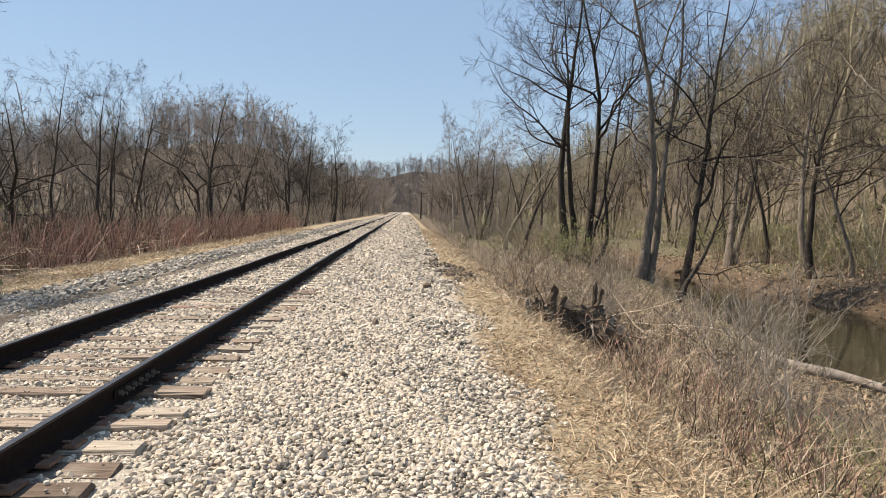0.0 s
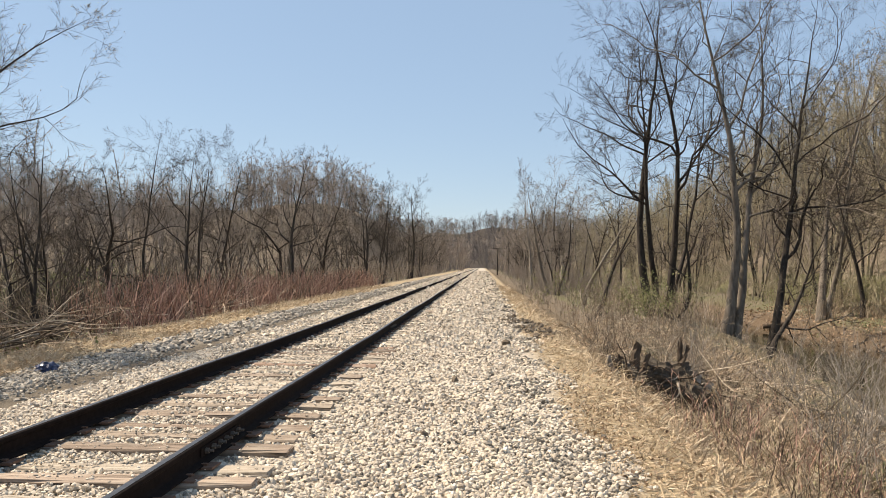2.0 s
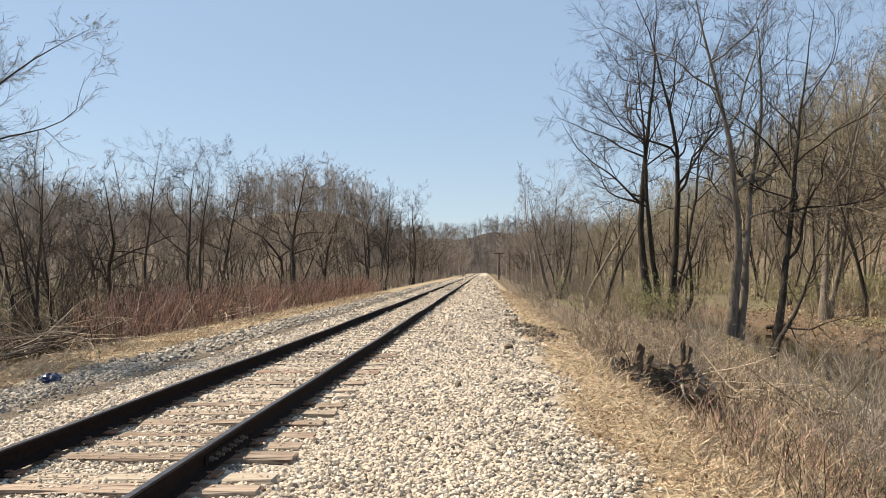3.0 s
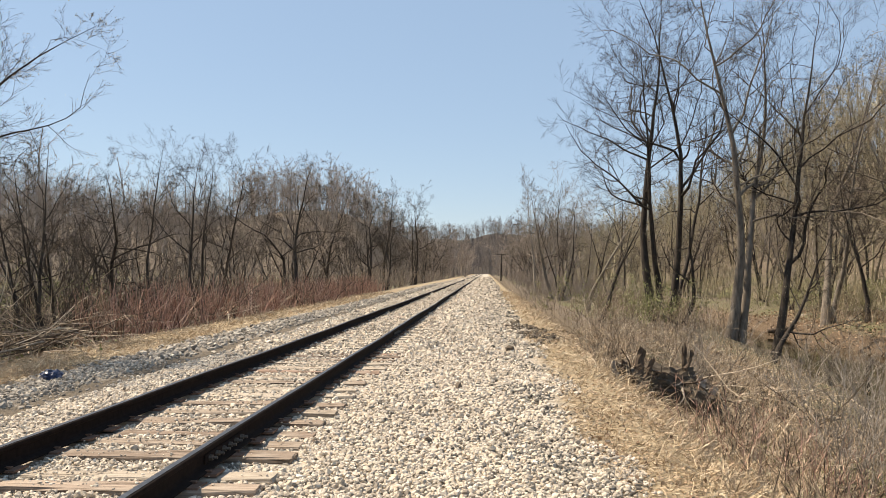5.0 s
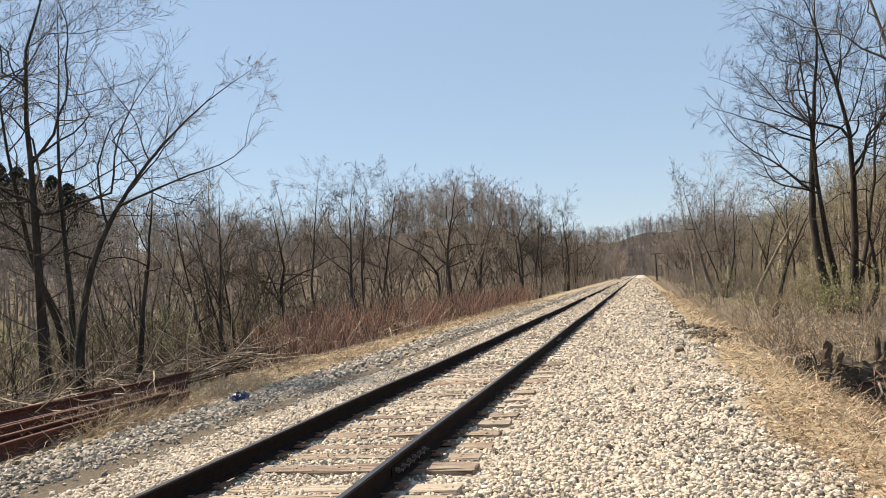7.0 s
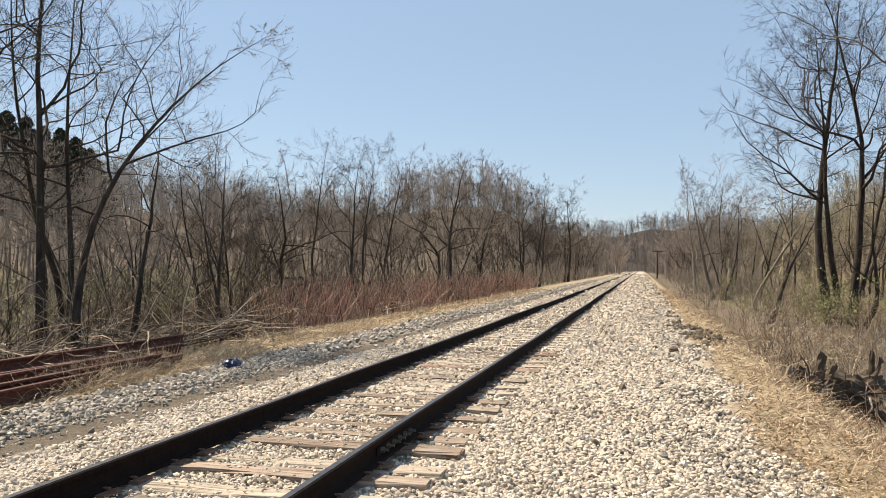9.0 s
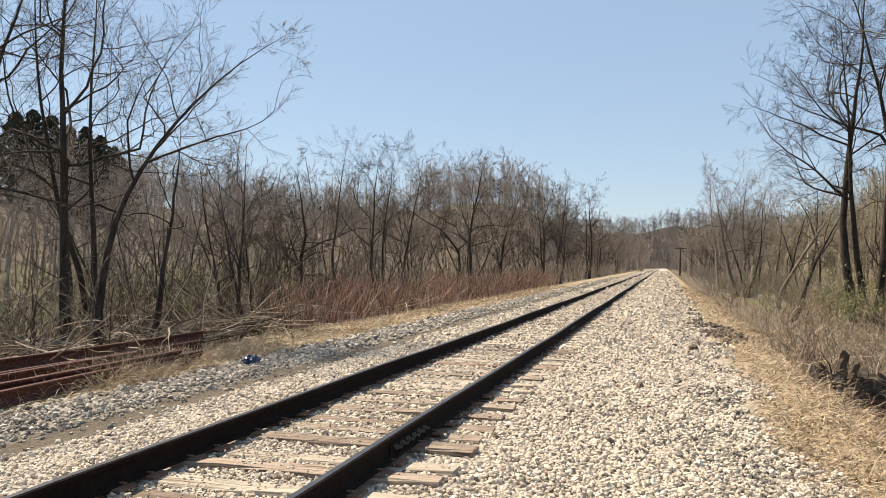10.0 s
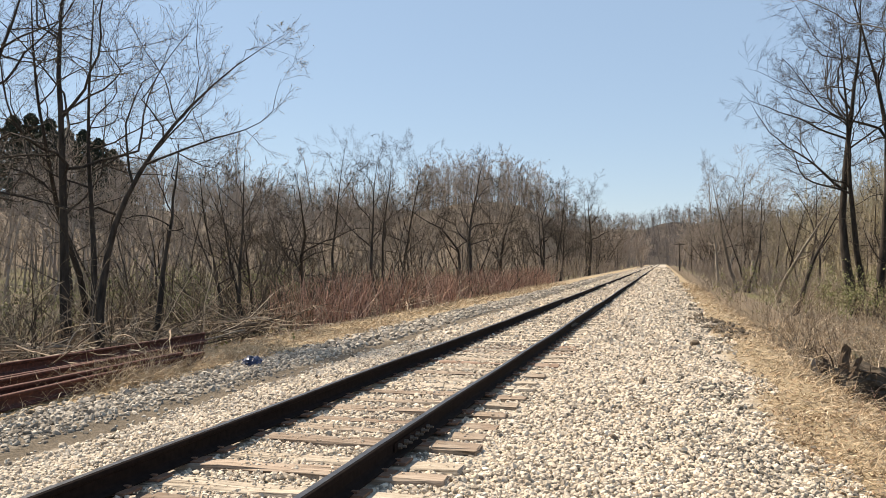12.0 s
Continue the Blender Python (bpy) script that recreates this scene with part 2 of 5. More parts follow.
def grow(rng, start, aim, length, radius, levels, limbs=()):
    """Branches level by level. A level: dict of seg, wob, up, tip, sides, and for its children kids, t0, t1, a0, a1, len, rad.
    limbs: main limbs of a stem's own, rows of (stem, share of its height, direction x, y, z, length, share of its radius)."""
    out = []
    for depth, lv in enumerate(levels):
        n, seg = len(start), lv["seg"]
        pts = np.empty((n, seg + 1, 3))
        pts[:, 0] = start
        d = unit(aim)
        dirs = [d]
        for k in range(seg):
            kink = 1 + 1.6 * (rng.uniform(0, 1, (n, 1)) < lv.get("kink", 0.0))
            d = unit(d + rng.normal(0, lv["wob"], (n, 3)) * kink + np.array([*lv.get("bow", (0, 0)), lv["up"]]))
            pts[:, k + 1] = pts[:, k] + d * (length / seg)[:, None]
            dirs.append(d)
        dirs = np.stack(dirs, 1)
        s = np.linspace(0, 1, seg + 1)
        rad = radius[:, None] * (lv["tip"] + (1 - lv["tip"]) * (1 - s) ** 1.15)
        if lv.get("flare"):
            rad = rad * (1 + lv["flare"] * np.exp(-s * 14))
        out.append((pts, rad, lv["sides"]))
        kids = lv.get("kids", 0)
        if not kids:
            break
        t = lv["t0"] + (lv["t1"] - lv["t0"]) * (np.arange(kids)[None] + rng.uniform(0, 1, (n, kids))) / kids
        g = np.minimum(t * seg, seg - 1e-6)
        gi = g.astype(int)
        fr = (g - gi)[..., None]
        idx = np.arange(n)[:, None]
        start2 = pts[idx, gi] * (1 - fr) + pts[idx, gi + 1] * fr
        base = dirs[idx, gi]
        r_at = rad[idx, gi] * (1 - fr[..., 0]) + rad[idx, gi + 1] * fr[..., 0]
        side = unit(np.cross(base, rng.normal(0, 1, (n, kids, 3))))
        ang = np.radians(rng.uniform(lv["a0"], lv["a1"], (n, kids)))[..., None]
        aim2 = base * np.cos(ang) + side * np.sin(ang)
        len2 = length[:, None] * lv["len"] * (1 - lv.get("short", 0.55) * (t - lv["t0"]) / max(lv["t1"] - lv["t0"], 1e-6)) * rng.uniform(0.65, 1.25, (n, kids))
        rad2 = np.minimum(r_at * lv["rad"] * rng.uniform(0.75, 1.1, (n, kids)), r_at * 0.9)
        rad2 = np.maximum(rad2, lv.get("least", 0.0))
        start, aim, length, radius = start2.reshape(-1, 3), aim2.reshape(-1, 3), len2.ravel(), rad2.ravel()
        if depth == 0 and len(limbs):
            rows = np.array(limbs, float)
            stem, at = rows[:, 0].astype(int), rows[:, 1] * seg
            k = np.minimum(at.astype(int), seg - 1)
            f = at - k
            start = np.concatenate([start, pts[stem, k] * (1 - f)[:, None] + pts[stem, k + 1] * f[:, None]])
            aim = np.concatenate([aim, rows[:, 2:5]])
            length = np.concatenate([length, rows[:, 5]])
            radius = np.concatenate([radius, (rad[stem, k] * (1 - f) + rad[stem, k + 1] * f) * rows[:, 6]])
    return out


def flakes(pile, rng, centre, size, flat=0.0, long=1.6):
    """A small bent leaf of four corners at each centre."""
    n = len(centre)
    nor = unit(rng.normal(0, 1, (n, 3)) + np.array([0, 0, flat]))
    a = unit(np.cross(nor, rng.normal(0, 1, (n, 3))))
    b = np.cross(nor, a)
    s = (size * rng.uniform(0.6, 1.4, n))[:, None]
    q = np.stack([centre - a * s * long, centre - b * s + nor * s * 0.3, centre + a * s * long, centre + b * s + nor * s * 0.3], 1)
    i = np.arange(n * 4).reshape(n, 4)
    pile.add(q.reshape(-1, 3), np.concatenate([i[:, [0, 1, 2]], i[:, [0, 2, 3]]]))


def part(name, me, parent, label=""):
    ob = new(name, me)
    ob.parent = parent
    return tagged(ob, label)


def empty(name, m, label, category, group="", kind=""):
    ob = new(name)
    ob.matrix_world = m
    ob.empty_display_size = 0.2
    return tagged(ob, label, category, group, kind)


# ---- terrain ----
def smooth(a, b, x):
    s = np.clip((x - a) / (b - a), 0, 1)
    return s * s * (3 - 2 * s)


WATER_Z = -2.2


def near_edge(y):
    """Where the water begins beside the slope."""
    y = np.asarray(y, float)
    return np.interp(y, [-60, 8, 14, 22, 37, 48, 200], [9.0, 9.1, 9.6, 10.4, 13.6, 14.8, 15.0]) + 0.35 * np.sin(y * 0.6) + 0.2 * np.sin(y * 1.37)


def far_edge(y):
    """Where the water ends below the far bank."""
    y = np.asarray(y, float)
    return np.interp(y, [-60, 20, 29, 40, 48, 200], [19.5, 19.0, 18.3, 17.2, 17.0, 17.0]) + 0.3 * np.sin(y * 0.5 + 2) + 0.15 * np.sin(y * 1.9)


def across(x, y):
    """Place on the river's cross-section: 9.7 at its near edge, 19.2 at its far one."""
    n, f = near_edge(y), far_edge(y)
    slope = 6 + (x - 6) * 3.7 / (n - 6)
    bed = 9.7 + (x - n) * 9.5 / (f - n)
    return np.where(x < 6, x, np.where(x < n, slope, np.where(x < f, bed, 19.2 + x - f)))


def height(x, y):
    x, y = np.asarray(x, float), np.asarray(y, float)
    xr = across(x, y)
    z = np.interp(xr, [-40, -16, -10.5, -8.9, -6.7, -6.0, -5.65, -4.9, -4.3, 0.9, 1.85, 2.5, 4.4, 6.6, 8.8, 9.7, 11.2, 17.6, 19.2, 20.3, 23.0, 32],
                  [-0.9, -0.8, -0.5, -0.2, -0.14, -0.13, -0.17, -0.08, -0.03, -0.03, -0.1, -0.55, -1.25, -1.5, -1.9, -2.2, -2.7, -2.7, -2.2, -1.5, -1.1, -1.0])
    z = z + 0.75 * smooth(20, 34, y) * smooth(3, 5.5, x) * (1 - smooth(7.2, 9.5, xr))
    wood = smooth(-9.0, -14.0, x) + smooth(21, 26, x)
    z = z + wood * 0.25 * (np.sin(x * 0.33 + 1.3 * np.sin(y * 0.21)) * np.sin(y * 0.29 + 0.7))
    z = z + np.clip(0.2 * (-x - 52), 0, 19) * smooth(60, 130, np.hypot(x, y))
    z = z + 21 * np.exp(-(((x + 50) / 32) ** 2 + ((y - 240) / 70) ** 2)) * smooth(-14, -34, x)
    z = z + np.clip(0.62 * (x - 25), 0, 38) * (1 - 0.8 * smooth(90, 250, y)) * smooth(18, 45, y)
    z = z + (30 + 3 * np.sin(x * 0.045 + 1) + 2 * np.sin(x * 0.11)) * smooth(470, 660, y) * (1 - 0.25 * smooth(40, 140, x))
    return z


def build_ground():
    xs = np.unique(np.round(np.concatenate([-np.geomspace(14, 1500, 60), np.arange(-14, -4, 0.12), np.arange(-4, 1, 0.5), np.arange(1, 13, 0.15), np.arange(13, 36, 0.5), np.geomspace(36, 1500, 50)]), 3))
    ys = np.unique(np.round(np.concatenate([np.arange(-60, 0, 10), np.arange(0, 34, 0.4), np.arange(34, 110, 1.6), np.geomspace(110, 2500, 50)]), 3))
    gx, gy = np.meshgrid(xs, ys, indexing="ij")
    gz = height(gx, gy)
    rough = np.random.default_rng(4).normal(0, 1, gx.shape)
    gz = gz + rough * 0.022 * (smooth(-6.6, -8.5, gx) + smooth(1.2, 2.6, gx)) * (np.hypot(gx, gy) < 60)
    i = np.arange(gx.size).reshape(gx.shape)
    quads = np.stack([i[:-1, :-1], i[1:, :-1], i[1:, 1:], i[:-1, 1:]], -1).reshape(-1, 4)
    me = Pile().add(np.stack([gx, gy, gz], -1), quads).mesh("ground", GROUND, True)
    tagged(new("ground", me), "valley floor of ballast, dry grass, leaf litter and wooded hills", "ground", kind="structure")
    w = Pile()
    wx, wy = np.meshgrid([0.0, 1.0], np.linspace(-40, 130, 120), indexing="ij")
    wx = (near_edge(wy) - 1.2) * (1 - wx) + (far_edge(wy) + 0.9) * wx
    i = np.arange(wx.size).reshape(wx.shape)
    w.add(np.stack([wx, wy, np.full_like(wx, WATER_Z)], -1), np.stack([i[:-1, :-1], i[1:, :-1], i[1:, 1:], i[:-1, 1:]], -1).reshape(-1, 4))
    tagged(new("water", w.mesh("water", WATER)), "slow dark olive river water with bare trees reflected", "river", kind="structure")


build_ground()

# ---- railway track ----
RAIL_X = (-3.545, -2.04)
TIE_STEP = 0.525
# the unevenly spaced ties nearest the path, then an even run to both sides
TIE_Y = [4.04, 4.47, 4.82, 5.30, 5.65, 6.23, 6.74, 7.15, 7.67, 8.21, 8.75, 9.32, 9.88, 10.44, 10.96, 11.56, 12.08]
TIE_Y = np.array([4.04 - 0.5 * k for k in range(24, 0, -1)] + TIE_Y + [12.08 + TIE_STEP * k for k in range(1, 400)])


def tie_gap(y):
    """How far a place along the track is from the middle of the nearest tie."""
    k = np.clip(np.searchsorted(TIE_Y, y), 1, len(TIE_Y) - 1)
    return np.minimum(np.abs(y - TIE_Y[k - 1]), np.abs(y - TIE_Y[k]))


def rail_mesh(name, material, y0, y1, step, worn=0.0, seed=1):
    """A flat-bottomed rail along y, its foot at z = 0."""
    prof = np.array([(-0.07, 0), (0.07, 0), (0.07, 0.012), (0.022, 0.03), (0.009, 0.05), (0.009, 0.115), (0.03, 0.13), (0.036, 0.15), (0.034, 0.166), (0.022, 0.172), (-0.022, 0.172), (-0.034, 0.166), (-0.036, 0.15), (-0.03, 0.13), (-0.009, 0.115), (-0.009, 0.05), (-0.022, 0.03), (-0.07, 0.012)])
    ys = np.arange(y0, y1 + step / 2, step)
    rng = np.random.default_rng(seed)
    ph = rng.uniform(0, 6, 4)
    dx = 0.006 * np.sin(ys * 0.5 + ph[0]) + 0.007 * np.sin(ys * 0.19 + ph[1]) * (1 + worn)
    dz = 0.008 * np.sin(ys * 0.37 + ph[2]) + 0.004 * np.sin(ys * 1.1 + ph[3])
    v = np.empty((len(ys), len(prof), 3))
    v[:, :, 0] = prof[:, 0] + dx[:, None]
    v[:, :, 1] = ys[:, None]
    v[:, :, 2] = prof[:, 1] + dz[:, None]
    i = np.arange(v.shape[0] * v.shape[1]).reshape(v.shape[:2])
    j = np.roll(i, -1, axis=1)
    p = Pile().add(v, np.stack([i[:-1], i[1:], j[1:], j[:-1]], -1).reshape(-1, 4))
    p.f.append(np.array([i[0]]))
    p.f.append(np.array([i[-1][::-1]]))
    return p, ys


def worn_box(rng, sx, sy, sz, jit, nx=1):
    """A box with chamfered, uneven edges; its top at z = 0."""
    bm = bmesh.new()
    bmesh.ops.create_cube(bm, size=1)
    bmesh.ops.scale(bm, vec=(sx, sy, sz), verts=bm.verts)
    bmesh.ops.translate(bm, vec=(0, 0, -sz / 2), verts=bm.verts)
    if nx > 1:
        long = [e for e in bm.edges if abs((e.verts[0].co - e.verts[1].co).x) > sx * 0.9]
        bmesh.ops.subdivide_edges(bm, edges=long, cuts=nx - 1, use_grid_fill=True)
    bmesh.ops.bevel(bm, geom=[e for e in bm.edges if e.calc_face_angle(0) > 0.5], offset=min(sy, sz) * 0.08, segments=1, affect="EDGES")
    for v in bm.verts:
        v.co += Vector(rng.normal(0, jit, 3))
    return bm


def bm_mesh(bm, name, material):
    me = bpy.data.meshes.new(name)
    bm.to_mesh(me)
    bm.free()
    me.materials.append(material)
    return me


def build_track():
    rng = np.random.default_rng(8)
    track = empty("railway_track", Matrix(), "single railway track with dark steel rails on weathered wooden ties", "railway track")
    for k, x in enumerate(RAIL_X):
        p, ys = rail_mesh("rail", RAIL, -8.25, 450, 0.9, 0, 3 + k)
        v = p.v[0].reshape(-1, 3)
        v[:, 2] += 0.02
        ob = part("rail", p.mesh("rail", RAIL), track, "dark rust-brown steel rail")
        ob.location.x = x
        top = v.reshape(len(ys), -1, 3)[:, [9, 10]] + np.array([0, 0, 0.0015])
        i = np.arange(len(ys) * 2).reshape(-1, 2)
        part("running_surface", Pile().add(top, np.stack([i[:-1, 0], i[1:, 0], i[1:, 1], i[:-1, 1]], -1)).mesh("running_surface", WORN), ob, "dull polished strip on the rail head")
    ties = [bm_mesh(worn_box(rng, 2.58, 0.225, 0.17, 0.006, 6), "tie", TIE) for _ in range(7)]
    for i, y in enumerate(TIE_Y[TIE_Y < 82]):
        y = float(y) + rng.normal(0, 0.008)
        ob = part("tie", ties[i % 7], track)
        ob.location = (-2.80 + rng.normal(0, 0.035), y, 0.006 + rng.normal(0, 0.006))
        ob.rotation_euler = (rng.normal(0, 0.006), rng.normal(0, 0.004), rng.normal(0, 0.012) + (math.pi if i % 2 else 0))
        if 2 < y < 24:
            for x in RAIL_X:
                pl = part("tie_plate", PLATE_MESH, track, "rusty tie plate")
                pl.location = (x, y, 0.03)
                for sx in (-1, 1):
                    sp = part("spike", SPIKE_MESH, pl, "rusted track spike")
                    sp.location = (sx * 0.082, rng.choice([-0.035, 0.035]), -0.022)
                    sp.rotation_euler = (0, 0, 0 if sx > 0 else math.pi)
    far = Pile()
    for y in TIE_Y[TIE_Y >= 82]:
        bx = np.array([(a, b, c) for a in (-1.29, 1.29) for b in (-0.11, 0.11) for c in (-0.1, 0.0)]) + np.array([-2.8, y, 0.004])
        far.add(bx, [(0, 1, 3, 2), (4, 6, 7, 5), (0, 4, 5, 1), (2, 3, 7, 6), (1, 5, 7, 3)])
    tagged(part("ties_beyond", far.mesh("ties_beyond", TIE), track), kind="stuff")
    for x, s, y in ((RAIL_X[1], 1, 6.15), (RAIL_X[1], -1, 6.15), (RAIL_X[1], 1, 17.9)):
        bar = part("joint_bar", JOINT_MESH, track, "bolted steel joint bar")
        bar.location = (x + s * 0.016, y, 0.102)
        bar.rotation_euler = (0, 0, 0 if s > 0 else math.pi)
        for k in range(6):
            bo = part("bolt", BOLT_MESH, bar, "worn hexagonal track bolt")
            bo.location = (0.008, -0.37 + k * 0.148, 0.0)


def small_meshes():
    rng = np.random.default_rng(2)
    plate = bm_mesh(worn_box(rng, 0.3, 0.18, 0.018, 0.001), "tie_plate", PLATE)
    bm = worn_box(rng, 0.02, 0.018, 0.05, 0.0005)
    bmesh.ops.translate(bm, vec=(0, 0, 0.03), verts=bm.verts)
    head = worn_box(rng, 0.045, 0.032, 0.014, 0.0008)
    tmp = bpy.data.meshes.new("tmp")
    bmesh.ops.translate(head, vec=(-0.01, 0, 0.04), verts=head.verts)
    head.to_mesh(tmp)
    head.free()
    bm.from_mesh(tmp)
    spike = bm_mesh(bm, "spike", PLATE)
    bm = worn_box(rng, 0.014, 0.92, 0.072, 0.0008)
    bmesh.ops.translate(bm, vec=(0, 0, 0.036), verts=bm.verts)
    joint = bm_mesh(bm, "joint_bar", RAIL)
    bm = bmesh.new()
    bmesh.ops.create_cone(bm, cap_ends=True, segments=6, radius1=0.024, radius2=0.022, depth=0.028, matrix=pose(0.012, 0, 0, 0, 90, 0))
    bmesh.ops.create_cone(bm, cap_ends=True, segments=8, radius1=0.012, radius2=0.011, depth=0.06, matrix=pose(0.03, 0, 0, 0, 90, 0))
    bolt = bm_mesh(bm, "bolt", GALV)
    return plate, spike, joint, bolt


PLATE_MESH, SPIKE_MESH, JOINT_MESH, BOLT_MESH = small_meshes()
build_track()


# ---- ballast ----
def stone_shapes():
    bm = bmesh.new()
    bmesh.ops.create_icosphere(bm, subdivisions=1, radius=1)
    iv = np.array([v.co for v in bm.verts])
    jf = np.array([[v.index for v in f.verts] for f in bm.faces if f.calc_center_median().z > -0.7])
    bm.free()
    cv = np.array([(a, b, c) for a in (-1, 1) for b in (-1, 1) for c in (-1, 1)]) * 0.72
    cf = np.array([(0, 1, 3, 2), (4, 6, 7, 5), (0, 4, 5, 1), (2, 3, 7, 6), (1, 5, 7, 3), (0, 2, 6, 4)])
    return (iv, jf), (cv, cf)


ROUND, BLOCK = stone_shapes()


def stones(pile, rng, centre, size, shape):
    """Angular stones: jittered, flattened and turned copies of one hull."""
    v, f = shape
    n = len(centre)
    p = v[None] * (1 + rng.normal(0, 0.13, (n, len(v), 1))) + rng.normal(0, 0.1, (n, len(v), 3))
    p = p * (rng.uniform(0.7, 1.3, (n, 1, 3)) * np.array([1, 1, 0.8]))
    q = unit(rng.normal(0, 1, (n, 4)) * (np.array([1, 0.16, 0.16, 1]) if shape is ROUND else 1))
    w, x, y, z = q.T
    rot = np.stack([np.stack([1 - 2 * (y * y + z * z), 2 * (x * y - z * w), 2 * (x * z + y * w)], -1), np.stack([2 * (x * y + z * w), 1 - 2 * (x * x + z * z), 2 * (y * z - x * w)], -1), np.stack([2 * (x * z - y * w), 2 * (y * z + x * w), 1 - 2 * (x * x + y * y)], -1)], 1)
    p = np.einsum("nij,nvj->nvi", rot, p) * size[:, None, None] + centre[:, None]
    pile.add(p.reshape(-1, 3), (f[None] + (np.arange(n) * len(v))[:, None, None]).reshape(-1, f.shape[1]))


def scatter(rng, x0, x1, y0, y1, per):
    n = int((x1 - x0) * (y1 - y0) * per)
    return rng.uniform(x0, x1, n), rng.uniform(y0, y1, n)


def build_ballast():
    rng = np.random.default_rng(21)
    pile = Pile()
    worn = Pile()
    for y0, y1, per, size, shape in ((-7, 3.4, 150, 0.034, BLOCK), (3.4, 8, 1480, 0.0163, ROUND), (8, 14, 760, 0.0198, ROUND), (14, 24, 350, 0.0255, BLOCK), (24, 42, 115, 0.037, BLOCK), (42, 72, 36, 0.056, BLOCK), (72, 125, 14, 0.08, BLOCK), (125, 200, 5, 0.11, BLOCK)):
        x, y = scatter(rng, -5.35, 1.3, y0, y1, per)
        edge = 0.25 * np.sin(y * 1.3) + 0.15 * np.sin(y * 3.1 + 1)
        keep = (x < 0.95 + edge + rng.normal(0, 0.12, len(x))) & (x > -5.05 + 0.3 * edge + rng.normal(0, 0.12, len(x)))
        phase = tie_gap(y)
        on_tie = (phase < np.where(x < -2.1, 0.085, 0.105) + rng.normal(0, 0.012, len(x))) & (x > -4.08) & (x < -1.52)
        deep = smooth(14, 40, y)
        keep &= ~on_tie | (rng.uniform(0, 1, len(x)) < 0.05 + 0.1 * deep + 0.1 * smooth(-2.0, -2.9, x))
        for rx in RAIL_X:
            keep &= np.abs(x - rx) > 0.085
        x, y, on_tie = x[keep], y[keep], on_tie[keep]
        s = size * rng.lognormal(0, 0.3, len(x)).clip(0.45, 1.7)
        s = np.where(on_tie, s * 0.6, s)
        z = height(x, y) + rng.uniform(-0.2, 0.75, len(x)) * s + 0.012 * np.sin(x * 5) * np.sin(y * 3.3)
        z = z - 0.004 * (x > -2.0) * (x < -1.45) + 0.008 * (x > -4.1) * (x < -2.0)
        z = z + 0.045 * smooth(-1.5, -1.0, x) * (1 - smooth(0.0, 0.9, x)) * (0.6 + 0.4 * np.sin(y * 0.9))
        z = np.where(on_tie, 0.014 + s * 0.5, z)
        old = rng.uniform(0, 1, len(x)) < 0.05 + 0.5 * smooth(-0.3, 0.8, x) * (0.5 + 0.5 * np.sin(y * 1.9 + x * 3))
        c = np.stack([x, y, z], -1)
        stones(pile, rng, c[~old], s[~old], shape)
        stones(worn, rng, c[old], s[old], shape)
    tagged(new("weathered_ballast", worn.mesh("weathered_ballast", DULLSTONE)), "dirty grey ballast stones along the shoulder's edge", "gravel", kind="stuff")
    tagged(new("ballast", pile.mesh("ballast", STONE)), "crushed off-white limestone ballast round the ties", "gravel", kind="stuff")
    pile = Pile()
    for y0, y1, per, size in ((4, 14, 470, 0.023), (14, 45, 100, 0.04), (45, 110, 22, 0.06)):
        x, y = scatter(rng, -7.0, -5.1, y0, y1, per)
        keep = rng.uniform(0, 1, len(x)) < np.interp(x, [-7.0, -6.7, -6.0, -5.8, -5.62, -5.1], [0.1, 0.8, 1, 0.6, 0.03, 0.05])
        x, y = x[keep], y[keep]
        s = size * rng.lognormal(0, 0.35, len(x)).clip(0.4, 2)
        stones(pile, rng, np.stack([x, y, height(x, y) + s * 0.2], -1), s, ROUND)
    tagged(new("side_gravel", pile.mesh("side_gravel", GREYSTONE)), "dusty grey gravel along an access strip", "gravel", kind="stuff")
    pile = Pile()
    n = 420
    t = rng.uniform(0, 1, n)
    x, y = 0.35 + 1.3 * t + rng.normal(0, 0.3, n), 23.6 - 5.4 * t + rng.normal(0, 0.8, n)
    s = 0.034 * rng.lognormal(0, 0.45, n).clip(0.4, 2.4)
    stones(pile, rng, np.stack([x, y, height(x, y) + s * 0.25 + 0.01], -1), s, ROUND)
    for (x, y, s) in ((-0.458, 6.85, 0.045), (0.5, 14.9, 0.09), (-0.3, 10.1, 0.05), (0.1, 21.5, 0.07)):
        stones(pile, rng, np.array([[x, y, 0.03]]), np.array([s]), ROUND)
    tagged(new("dirt_clods", pile.mesh("dirt_clods", CLOD)), "dark clods of earth spilled over the pale ballast", "soil", kind="stuff")


build_ballast()


# ---- bare trees ----
def lv(seg, wob, up, tip, sides, kids=0, t0=0.2, t1=1.0, a0=25, a1=55, ln=0.42, rd=0.55, least=0.0, flare=0.0, short=0.55):
    return dict(seg=seg, wob=wob, up=up, tip=tip, sides=sides, kids=kids, t0=t0, t1=t1, a0=a0, a1=a1, len=ln, rad=rd, least=least, flare=flare, short=short)


